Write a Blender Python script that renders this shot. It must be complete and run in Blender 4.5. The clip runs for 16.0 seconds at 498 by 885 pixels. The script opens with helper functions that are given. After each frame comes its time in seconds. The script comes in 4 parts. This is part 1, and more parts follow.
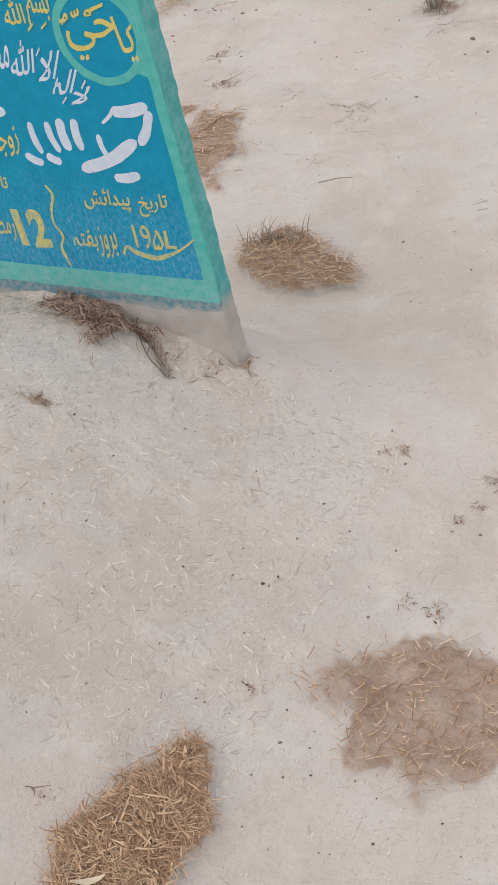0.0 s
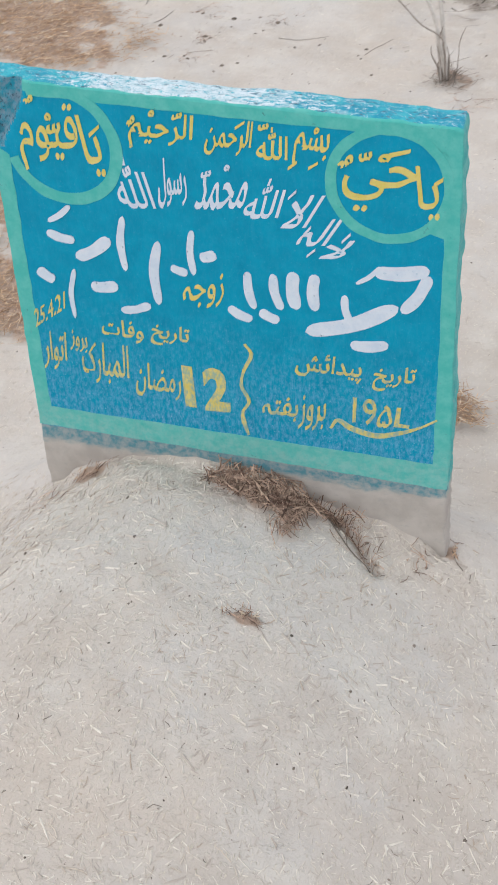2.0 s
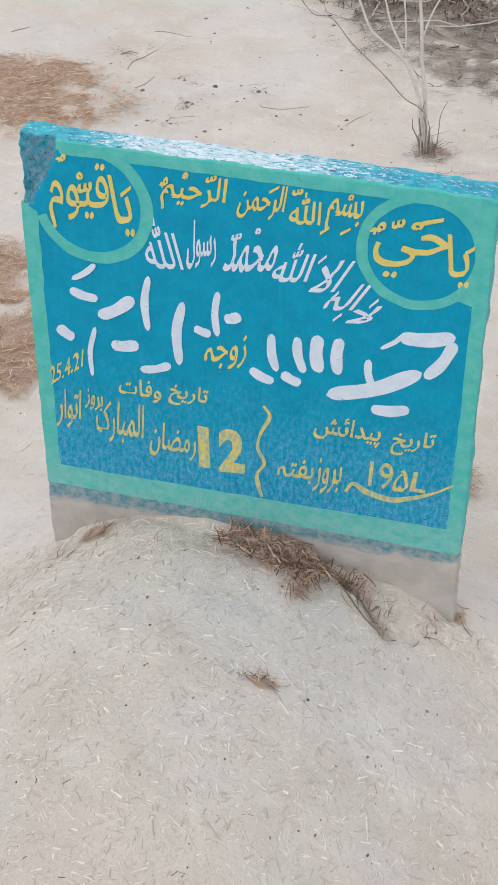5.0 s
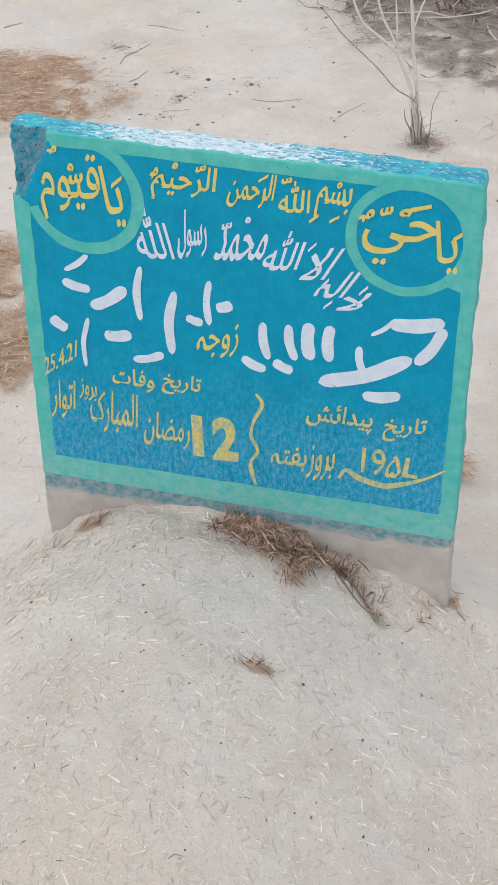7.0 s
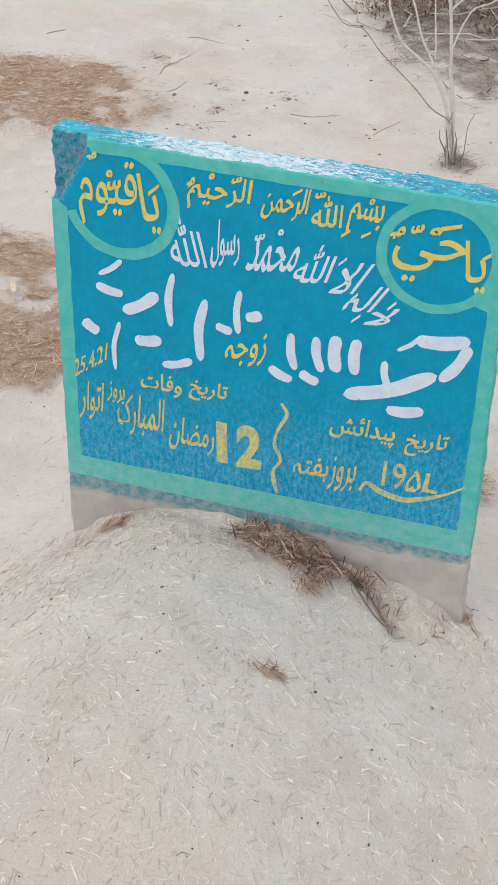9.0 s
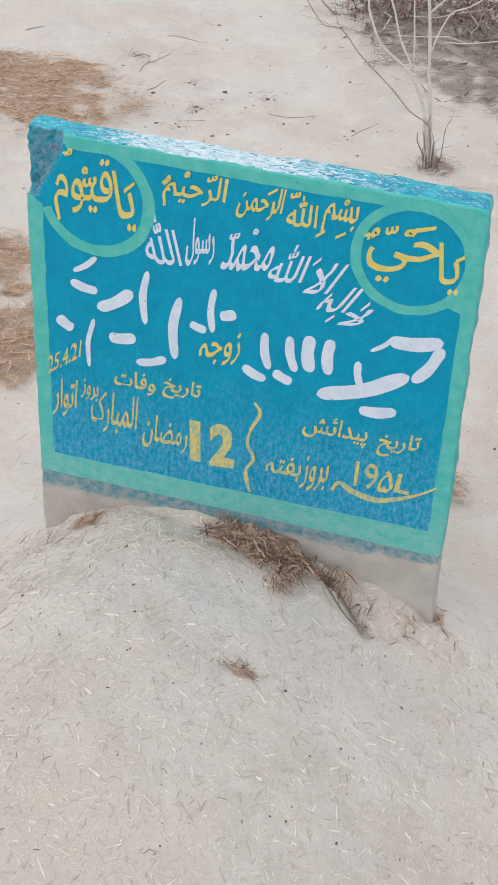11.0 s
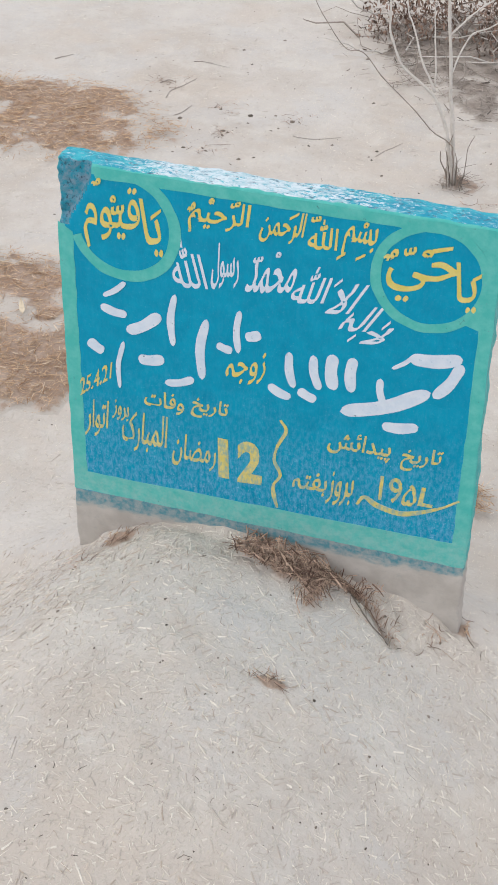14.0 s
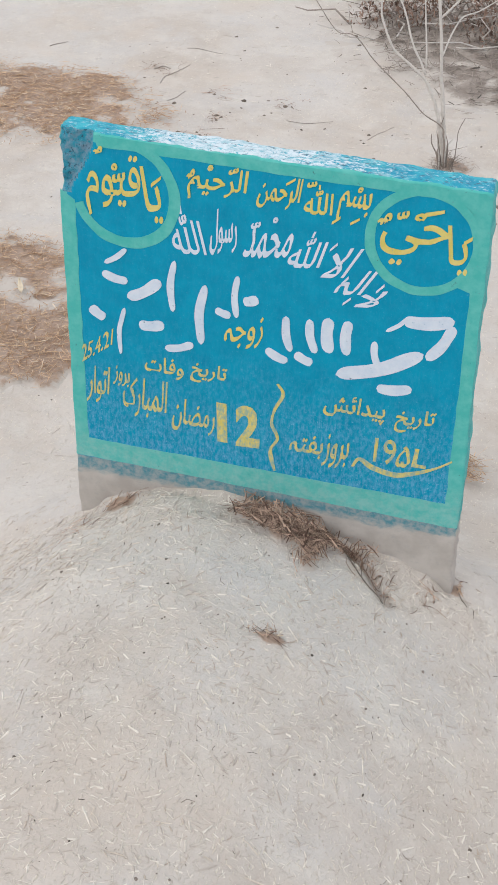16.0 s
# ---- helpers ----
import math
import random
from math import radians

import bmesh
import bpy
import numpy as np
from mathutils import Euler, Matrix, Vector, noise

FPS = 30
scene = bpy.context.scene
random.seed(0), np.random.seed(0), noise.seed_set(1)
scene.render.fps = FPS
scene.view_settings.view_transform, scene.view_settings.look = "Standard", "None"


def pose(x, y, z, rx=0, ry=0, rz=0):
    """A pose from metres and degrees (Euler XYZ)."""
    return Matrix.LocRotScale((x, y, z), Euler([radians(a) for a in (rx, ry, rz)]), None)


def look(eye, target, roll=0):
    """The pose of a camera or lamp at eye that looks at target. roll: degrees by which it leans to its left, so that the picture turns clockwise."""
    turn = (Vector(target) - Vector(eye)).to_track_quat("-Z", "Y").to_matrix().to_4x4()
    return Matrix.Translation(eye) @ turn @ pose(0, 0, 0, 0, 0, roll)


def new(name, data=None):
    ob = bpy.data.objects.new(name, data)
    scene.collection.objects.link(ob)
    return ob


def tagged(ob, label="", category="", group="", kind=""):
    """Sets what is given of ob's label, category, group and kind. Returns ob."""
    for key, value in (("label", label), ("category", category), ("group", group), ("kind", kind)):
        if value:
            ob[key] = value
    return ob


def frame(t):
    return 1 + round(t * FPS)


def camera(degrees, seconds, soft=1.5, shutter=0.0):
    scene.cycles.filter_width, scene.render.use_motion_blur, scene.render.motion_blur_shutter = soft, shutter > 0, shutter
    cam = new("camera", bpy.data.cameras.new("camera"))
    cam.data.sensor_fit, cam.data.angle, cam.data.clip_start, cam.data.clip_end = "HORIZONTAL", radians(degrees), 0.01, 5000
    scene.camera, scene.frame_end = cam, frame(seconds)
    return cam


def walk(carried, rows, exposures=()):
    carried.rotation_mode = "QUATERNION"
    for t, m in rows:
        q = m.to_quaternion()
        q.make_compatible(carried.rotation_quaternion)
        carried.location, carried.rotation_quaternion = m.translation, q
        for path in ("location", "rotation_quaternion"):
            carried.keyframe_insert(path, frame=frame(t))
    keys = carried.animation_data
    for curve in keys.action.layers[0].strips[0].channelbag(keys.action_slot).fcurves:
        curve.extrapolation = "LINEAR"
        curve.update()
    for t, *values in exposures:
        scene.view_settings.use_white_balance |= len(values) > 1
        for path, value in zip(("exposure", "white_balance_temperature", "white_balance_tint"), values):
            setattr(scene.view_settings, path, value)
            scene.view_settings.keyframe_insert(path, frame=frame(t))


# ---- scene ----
cam = camera(22.0, 16.0, soft=1.0, shutter=0.4)
PATH = [
    (0, (1.395, -1.605, 1.313), (0.526, -0.318, 0.053), -14.6),
    (0.03, (1.395, -1.605, 1.313), (0.526, -0.318, 0.053), -14.6),
    (0.1, (1.276, -1.556, 1.311), (0.507, -0.296, -0.038), -13.3),
    (0.3, (1.096, -1.499, 1.384), (0.367, -0.179, 0.07), -12.6),
    (0.5, (1.008, -1.523, 1.387), (0.235, -0.105, 0.208), -8.4),
    (0.7, (0.845, -1.478, 1.372), (0.082, -0.066, 0.18), -9.2),
    (1, (0.731, -1.322, 1.335), (-0.049, 0.03, 0.085), -10.2),
    (1.5, (0.58, -1.309, 1.37), (-0.038, 0.052, 0.041), -5.9),
    (2, (0.468, -1.378, 1.398), (0.012, 0.045, 0.068), -3.6),
    (2.5, (0.407, -1.398, 1.394), (0.01, 0.113, 0.145), -1.6),
    (3, (0.372, -1.41, 1.393), (-0.019, 0.084, 0.122), -0.5),
    (3.5, (0.364, -1.413, 1.401), (-0.039, 0.086, 0.14), -0.9),
    (4, (0.359, -1.409, 1.4), (-0.039, 0.095, 0.143), -0.7),
    (4.2, (0.354, -1.406, 1.396), (-0.03, 0.1, 0.136), -0.2),
    (6.5, (0.367, -1.42, 1.403), (0.002, 0.1, 0.156), -0.2),
    (7, (0.37, -1.424, 1.399), (-0.003, 0.082, 0.137), -0.7),
    (7.5, (0.373, -1.425, 1.4), (0.009, 0.095, 0.152), -0.5),
    (8, (0.377, -1.427, 1.409), (-0.002, 0.105, 0.181), -0.7),
    (8.2, (0.372, -1.432, 1.412), (-0.025, 0.086, 0.172), -0.7),
    (10.3, (0.375, -1.456, 1.403), (-0.007, 0.058, 0.153), 2.7),
    (10.5, (0.372, -1.456, 1.4), (-0.018, 0.063, 0.159), 2.4),
    (11, (0.379, -1.451, 1.412), (0.006, 0.068, 0.166), 2.5),
    (11.5, (0.387, -1.447, 1.411), (0.022, 0.078, 0.169), 1.6),
    (12, (0.381, -1.45, 1.416), (-0.041, 0.065, 0.18), 0.4),
    (12.5, (0.384, -1.453, 1.414), (-0.008, 0.065, 0.172), 0.2),
    (13, (0.38, -1.461, 1.414), (-0.034, 0.062, 0.185), 0.1),
    (13.5, (0.396, -1.48, 1.438), (-0.034, 0.053, 0.227), -0.2),
    (14, (0.399, -1.49, 1.444), (-0.029, 0.032, 0.219), 0.5),
    (14.5, (0.405, -1.478, 1.438), (-0.006, 0.038, 0.201), 0.5),
    (15, (0.398, -1.477, 1.435), (-0.007, 0.044, 0.201), 0.4),
    (15.5, (0.391, -1.477, 1.434), (0.001, 0.053, 0.206), -0.9),
    (15.95, (0.41, -1.563, 1.435), (-0.005, -0.041, 0.207), 0.5),
    (16, (0.41, -1.563, 1.435), (-0.005, -0.041, 0.207), 0.5),
]
walk(cam, [(t, look(eye, target, roll)) for t, eye, target, roll in PATH], [(0, 0.02, 6740, 13), (0.6, 0.13, 6560, 11), (1.2, 0.19, 6500, 10), (16, 0.19, 6500, 10)])

# ---- light: a bright overcast sky ----
world = bpy.data.worlds.new("world")
scene.world = world
world.use_nodes = True
wn = world.node_tree
sky = wn.nodes.new("ShaderNodeTexSky")
sky.sky_type, sky.sun_disc = "NISHITA", False
sky.sun_elevation, sky.sun_rotation = radians(62), radians(-150)
sky.air_density, sky.dust_density = 1.0, 4.0
pale = wn.nodes.new("ShaderNodeMixRGB")
pale.inputs["Fac"].default_value = 0.75
pale.inputs["Color2"].default_value = (9.0, 9.3, 9.8, 1)
wn.links.new(sky.outputs[0], pale.inputs["Color1"])
wn.links.new(pale.outputs[0], wn.nodes["Background"].inputs["Color"])
wn.nodes["Background"].inputs["Strength"].default_value = 0.122

sun_data = bpy.data.lights.new("sun", "SUN")
sun_data.energy, sun_data.angle, sun_data.color = 0.6, radians(60), (1.0, 0.96, 0.9)
sun = new("sun", sun_data)
sun.matrix_world = look((-2.3, -1.3, 3.7), (0, 0, 0))

# ---- small tools ----
RNG = np.random.default_rng(7)


def lattice(ix, iy, seed):
    h = (ix.astype(np.int64) * 374761393 + iy.astype(np.int64) * 668265263 + seed * 1442695041) & 0xFFFFFFFF
    h = ((h ^ (h >> 13)) * 1274126177) & 0xFFFFFFFF
    return ((h ^ (h >> 16)) & 0xFFFF) / 32767.5 - 1.0


def vnoise(x, y, size, seed=0):
    """Smooth noise from -1 to 1 over the plan, with bumps of that size."""
    x, y = np.asarray(x, float) / size, np.asarray(y, float) / size
    ix, iy = np.floor(x), np.floor(y)
    fx, fy = x - ix, y - iy
    fx, fy = fx * fx * (3 - 2 * fx), fy * fy * (3 - 2 * fy)
    a, b = lattice(ix, iy, seed), lattice(ix + 1, iy, seed)
    c, d = lattice(ix, iy + 1, seed), lattice(ix + 1, iy + 1, seed)
    return (a + (b - a) * fx) * (1 - fy) + (c + (d - c) * fx) * fy


def step(v, a, b):
    u = np.clip((np.asarray(v, float) - a) / (b - a), 0, 1)
    return u * u * (3 - 2 * u)


def line_gap(x, y, x0, y0, x1, y1):
    """The distance of places from a stretch of line, in plan."""
    dx, dy = x1 - x0, y1 - y0
    u = np.clip(((x - x0) * dx + (y - y0) * dy) / (dx * dx + dy * dy), 0, 1)
    return np.hypot(x - x0 - u * dx, y - y0 - u * dy)


# old footprints, nearly blown over
DINTS = [(-0.56, 2.48, 0.4), (-0.28, 2.23, 1.9), (-0.08, 2.39, 0.9), (-0.92, 2.72, 2.3), (0.13, 1.53, 1.2), (0.36, 1.09, 0.5), (0.26, 0.85, 2.6), (0.59, 0.74, 1.4), (0.73, 0.36, 0.3), (0.55, 0.01, 2.0), (0.84, 0.02, 0.8), (0.70, -0.27, 1.1), (-0.80, 1.69, 1.0), (-0.63, 0.43, 2.4), (-0.63, 0.12, 0.6), (-0.35, 1.83, 2.9)]


def height(x, y):
    """The ground: sandy, nearly level, with the long plastered mound of the grave before the stone."""
    x, y = np.asarray(x, float), np.asarray(y, float)
    d = x + 0.09
    wide = np.where(d < 0, 0.36 + 0.10 * step(-y, 0.0, 0.35), 0.56)
    rise = (0.313 + 0.012 * step(-y, 0.05, 0.30)) * step(y, -2.2, -1.4) * np.where(y > 0.03, np.exp(-(((y - 0.03) / 0.20) ** 2)), 1.0)
    z = -0.25 + rise * np.exp(-((d / wide) ** 2))
    z = z + 0.006 * vnoise(x, y, 0.31, 1) + 0.004 * vnoise(x, y, 0.11, 2) + 0.0022 * vnoise(x, y, 0.045, 3) + 0.0011 * vnoise(x, y, 0.02, 4)
    z = z + 0.03 * vnoise(x, y, 2.7, 9) * step(np.hypot(x, y - 0.5), 2.0, 5.0)
    z = z + (0.0075 * vnoise(x, y, 0.05, 11) + 0.0045 * vnoise(x, y, 0.021, 12)) * np.exp(-(((y + 0.01) / 0.05) ** 2)) * step(np.abs(x), 0.6, 0.35)
    crack = np.minimum(line_gap(x, y, 0.122, -0.008, 0.201, -0.049), line_gap(x, y, 0.201, -0.049, 0.241, -0.093))
    z = z - 0.022 * np.exp(-((crack / 0.008) ** 2)) - 0.010 * np.exp(-((line_gap(x, y, 0.326, -0.005, 0.340, 0.046) / 0.010) ** 2))
    z = z - 0.008 * np.exp(-((line_gap(x, y, -0.260, -0.024, -0.193, -0.038) / 0.014) ** 2))
    for fx, fy, ft in DINTS:
        c, w = math.cos(ft), math.sin(ft)
        u, v = (x - fx) * c + (y - fy) * w, (y - fy) * c - (x - fx) * w
        z = z - 0.010 * np.exp(-((u / 0.085) ** 2) - (v / 0.035) ** 2) + 0.004 * np.exp(-(((u - 0.10) / 0.05) ** 2) - (v / 0.05) ** 2)
    return z


def obj(name, verts, faces, material, parent=None, label="", smooth=False):
    me = bpy.data.meshes.new(name)
    me.from_pydata([tuple(v) for v in verts], [], [tuple(int(i) for i in f) for f in faces])
    me.update()
    for m in material if isinstance(material, (list, tuple)) else [material]:
        me.materials.append(m)
    if smooth:
        me.polygons.foreach_set("use_smooth", [True] * len(me.polygons))
    ob = new(name, me)
    if parent is not None:
        ob.parent = parent
    return tagged(ob, label)


def tube(path, radii, sides=6):
    """Vertices and faces of a tapered round stem along a line of points."""
    pts = [Vector(p) for p in path]
    vs, fs = [], []
    for i, p in enumerate(pts):
        way = (pts[min(i + 1, len(pts) - 1)] - pts[max(i - 1, 0)]).normalized()
        side = way.cross(Vector((0.31, 0.87, 0.38))).normalized()
        up = side.cross(way)
        for k in range(sides):
            a = 2 * math.pi * k / sides
            vs.append(p + (side * math.cos(a) + up * math.sin(a)) * radii[i])
    for i in range(len(pts) - 1):
        for k in range(sides):
            a, b = i * sides + k, i * sides + (k + 1) % sides
            fs.append((a, b, b + sides, a + sides))
    fs.append(tuple(range(sides - 1, -1, -1)))
    fs.append(tuple(range((len(pts) - 1) * sides, len(pts) * sides)))
    return vs, fs


def gather(pieces):
    vs, fs = [], []
    for v, f in pieces:
        n = len(vs)
        vs.extend(v)
        fs.extend(tuple(i + n for i in face) for face in f)
    return vs, fs


def bent(points, n):
    """A smooth line through a few points (Catmull-Rom)."""
    p = [np.array(q, float) for q in points]
    p = [2 * p[0] - p[1], *p, 2 * p[-1] - p[-2]]
    out = []
    for i in range(1, len(p) - 2):
        for k in range(n):
            t = k / n
            out.append(0.5 * (2 * p[i] + (p[i + 1] - p[i - 1]) * t + (2 * p[i - 1] - 5 * p[i] + 4 * p[i + 1] - p[i + 2]) * t**2 + (3 * p[i] - p[i - 1] - 3 * p[i + 1] + p[i + 2]) * t**3))
    return out + [p[-2]]


# ---- materials ----
class Mat:
    """A node material, built step by step."""

    def __init__(self, name, rough=0.9, spec=0.3):
        self.m = bpy.data.materials.new(name)
        self.m.use_nodes = True
        self.t = self.m.node_tree
        self.b = self.t.nodes["Principled BSDF"]
        self.b.inputs["Roughness"].default_value = rough
        self.b.inputs["Specular IOR Level"].default_value = spec
        self.geo = self.t.nodes.new("ShaderNodeNewGeometry")
        self.xyz = self.t.nodes.new("ShaderNodeTexCoord").outputs["Object"]

    def put(self, a, b):
        self.t.links.new(a, b)

    def noise(self, scale, detail=4.0, rough=0.6, stretch=None, shift=0.0):
        n = self.t.nodes.new("ShaderNodeTexNoise")
        n.inputs["Scale"].default_value, n.inputs["Detail"].default_value, n.inputs["Roughness"].default_value = scale, detail, rough
        src = self.xyz
        if stretch or shift:
            mp = self.t.nodes.new("ShaderNodeMapping")
            mp.inputs["Scale"].default_value = stretch or (1, 1, 1)
            mp.inputs["Location"].default_value = (shift, shift * 0.7, shift * 1.3)
            self.put(src, mp.inputs["Vector"])
            src = mp.outputs[0]
        self.put(src, n.inputs["Vector"])
        return n.outputs["Fac"]

    def ramp(self, fac, a, b, lo=0.0, hi=1.0):
        n = self.t.nodes.new("ShaderNodeMapRange")
        n.interpolation_type = "SMOOTHSTEP"
        for k, v in zip(("From Min", "From Max", "To Min", "To Max"), (a, b, lo, hi)):
            n.inputs[k].default_value = v
        self.put(fac, n.inputs["Value"])
        return n.outputs["Result"]

    def math(self, op, a, b):
        n = self.t.nodes.new("ShaderNodeMath")
        n.operation = op
        for sock, v in zip(n.inputs, (a, b)):
            if isinstance(v, (int, float)):
                sock.default_value = v
            else:
                self.put(v, sock)
        return n.outputs[0]

    def axis(self, k):
        n = self.t.nodes.new("ShaderNodeSeparateXYZ")
        self.put(self.xyz, n.inputs[0])
        return n.outputs[k]

    def mix(self, fac, a, b):
        n = self.t.nodes.new("ShaderNodeMixRGB")
        for sock, v in zip(n.inputs, (fac, a, b)):
            if isinstance(v, (int, float)):
                sock.default_value = v
            elif isinstance(v, tuple):
                sock.default_value = (*v, 1)
            else:
                self.put(v, sock)
        return n.outputs[0]

    def bump(self, heights, strength=0.4, distance=0.002):
        n = self.t.nodes.new("ShaderNodeBump")
        n.inputs["Strength"].default_value, n.inputs["Distance"].default_value = strength, distance
        self.put(heights, n.inputs["Height"])
        self.put(n.outputs[0], self.b.inputs["Normal"])

    def done(self, colour):
        if isinstance(colour, tuple):
            self.b.inputs["Base Color"].default_value = (*colour, 1)
        else:
            self.put(colour, self.b.inputs["Base Color"])
        return self.m


def sand():
    m = Mat("pale sandy mud", 0.95, 0.15)
    c = m.mix(m.ramp(m.noise(2.2, 5), 0.35, 0.65), (0.495, 0.438, 0.385), (0.565, 0.522, 0.480))
    c = m.mix(m.ramp(m.noise(4.3, 5, 0.6, shift=6), 0.46, 0.60, 0, 0.5), c, (0.53, 0.507, 0.485))
    c = m.mix(m.ramp(m.noise(9, 6, 0.65, shift=3), 0.45, 0.72), c, (0.58, 0.538, 0.488))
    c = m.mix(m.ramp(m.noise(60, 4, 0.7, shift=9), 0.56, 0.74, 0, 0.45), c, (0.36, 0.30, 0.25))
    c = m.mix(m.ramp(m.noise(17, 6, 0.7, shift=14), 0.50, 0.72, 0, 0.30), c, (0.44, 0.38, 0.33))
    c = m.mix(m.ramp(m.noise(3.4, 5, 0.62, shift=22), 0.50, 0.66, 0, 0.55), c, (0.545, 0.472, 0.405))
    fleck = m.math("MULTIPLY", m.ramp(m.noise(330, 2, 0.5, (1, 0.22, 1)), 0.62, 0.70), 0.55)
    c = m.mix(fleck, c, (0.70, 0.64, 0.52))
    fleck2 = m.math("MULTIPLY", m.ramp(m.noise(300, 2, 0.5, (0.25, 1, 1), 5), 0.62, 0.70), 0.5)
    c = m.mix(fleck2, c, (0.68, 0.63, 0.54))
    h = m.math("ADD", m.noise(55, 6, 0.7), m.math("MULTIPLY", m.math("ADD", fleck, fleck2), 0.5))
    m.bump(h, 0.75, 0.006)
    return m.done(c)


def soil(name, dark, light):
    """Bare soil that thins out into the pale sand towards the rim of its patch."""
    m = Mat(name, 0.97, 0.1)
    c = m.mix(m.ramp(m.noise(14, 6, 0.65), 0.3, 0.7), dark, light)
    c = m.mix(m.ramp(m.noise(120, 3, 0.6, shift=4), 0.55, 0.7, 0, 0.5), c, tuple(0.66 * k for k in dark))
    worn = m.t.nodes.new("ShaderNodeAttribute")
    worn.attribute_name = "worn"
    rimmed = m.math("ADD", worn.outputs["Fac"], m.math("MULTIPLY", m.math("SUBTRACT", m.noise(45, 6, 0.7, shift=7), 0.5), 1.6))
    c = m.mix(m.ramp(rimmed, 0.0, 0.75), (0.53, 0.48, 0.43), c)
    m.bump(m.noise(150, 6, 0.7), 0.8, 0.005)
    return m.done(c)


def fibre(name, dark, light, rough=0.8):
    m = Mat(name, rough, 0.25)
    v = m.ramp(m.geo.outputs["Random Per Island"], 0.0, 1.0)
    c = m.mix(v, dark, light)
    c = m.mix(m.ramp(m.noise(90, 3), 0.4, 0.75, 0, 0.5), c, tuple(0.8 * k for k in dark))
    return m.done(c)


def paint(name, colour, other, wear, rough=0.65, faded=0.0):
    m = Mat(name, rough, 0.12)
    c = m.mix(m.ramp(m.noise(38, 6, 0.7), 0.35, 0.7), colour, other)
    c = m.mix(m.ramp(m.noise(210, 3, 0.6, shift=2), 0.64, 0.74, 0, 0.8), c, wear)
    c = m.mix(m.ramp(m.noise(75, 5, 0.7, shift=11), 0.66, 0.72, 0, 0.9), c, tuple(0.5 * k for k in wear))
    dusty = m.math("MULTIPLY", m.ramp(m.axis("Z"), 0.20, 0.08), m.ramp(m.noise(60, 5, 0.7, shift=5), 0.3, 0.7))
    c = m.mix(m.math("MULTIPLY", dusty, 0.45), c, (0.36, 0.50, 0.47))
    if faded:
        rub = m.math("MULTIPLY", m.ramp(m.axis("Z"), 0.36, 0.26), m.ramp(m.noise(150, 6, 0.75, (1, 1, 0.5), 15), 0.42, 0.62))
        c = m.mix(m.math("MULTIPLY", rub, faded), c, wear)
    m.bump(m.noise(160, 5, 0.6), 0.35, 0.0012)
    return m.done(c)


def blue_face():
    m = Mat("worn blue paint over cement", 0.6, 0.12)
    z = m.axis("Z")
    c = m.mix(m.ramp(m.noise(24, 5, 0.65), 0.35, 0.68), (0.000, 0.250, 0.400), (0.000, 0.290, 0.450))
    streak = m.noise(190, 6, 0.75, (1, 1, 0.40), 3)
    low = m.ramp(m.math("ADD", z, m.math("MULTIPLY", m.noise(11, 4), -0.25)), 0.24, -0.02)
    c = m.mix(m.math("MULTIPLY", m.ramp(streak, 0.42, 0.66), m.math("ADD", m.math("MULTIPLY", low, 0.72), 0.05)), c, (0.17, 0.38, 0.59))
    c = m.mix(m.math("MULTIPLY", m.ramp(m.noise(240, 5, 0.75, (1, 1, 0.6), 37), 0.52, 0.66), m.math("MULTIPLY", low, 0.75)), c, (0.000, 0.185, 0.36))
    # runs of thin paint down the face, and darker brush marks
    c = m.mix(m.math("MULTIPLY", m.ramp(m.noise(70, 5, 0.7, (1, 1, 0.12), 21), 0.52, 0.72), m.math("ADD", m.math("MULTIPLY", low, 0.45), 0.05)), c, (0.07, 0.38, 0.53))
    c = m.mix(m.ramp(m.noise(34, 6, 0.75, (1, 1, 0.5), 27), 0.54, 0.74, 0, 0.5), c, (0.000, 0.190, 0.335))
    c = m.mix(m.math("MULTIPLY", m.ramp(m.noise(260, 3, 0.6, shift=8), 0.60, 0.70), m.math("ADD", m.math("MULTIPLY", low, 0.7), 0.10)), c, (0.26, 0.46, 0.63))
    # the painted foot of the stone: a scuffed dark band, then bare cement smeared with mud
    edge = m.math("ADD", z, m.math("MULTIPLY", m.math("SUBTRACT", m.noise(16, 6, 0.65, (1, 1, 2.2)), 0.5), 0.06))
    foot = m.mix(m.ramp(m.noise(70, 5, 0.7), 0.35, 0.65), (0.08, 0.24, 0.29), (0.30, 0.34, 0.34))
    c = m.mix(m.ramp(z, 0.086, 0.083), c, foot)
    mud = m.mix(m.ramp(m.noise(20, 5), 0.3, 0.7), (0.40, 0.365, 0.33), (0.50, 0.465, 0.425))
    mud = m.mix(m.ramp(m.noise(95, 6, 0.75, (1, 1, 1.6), 31), 0.52, 0.72, 0, 0.55), mud, (0.34, 0.34, 0.33))
    c = m.mix(m.ramp(edge, 0.064, 0.046), c, mud)
    m.bump(m.noise(140, 5, 0.65), 0.35, 0.0015)
    m.put(m.ramp(edge, 0.064, 0.046, 0.6, 0.95), m.b.inputs["Roughness"])
    return m.done(c)


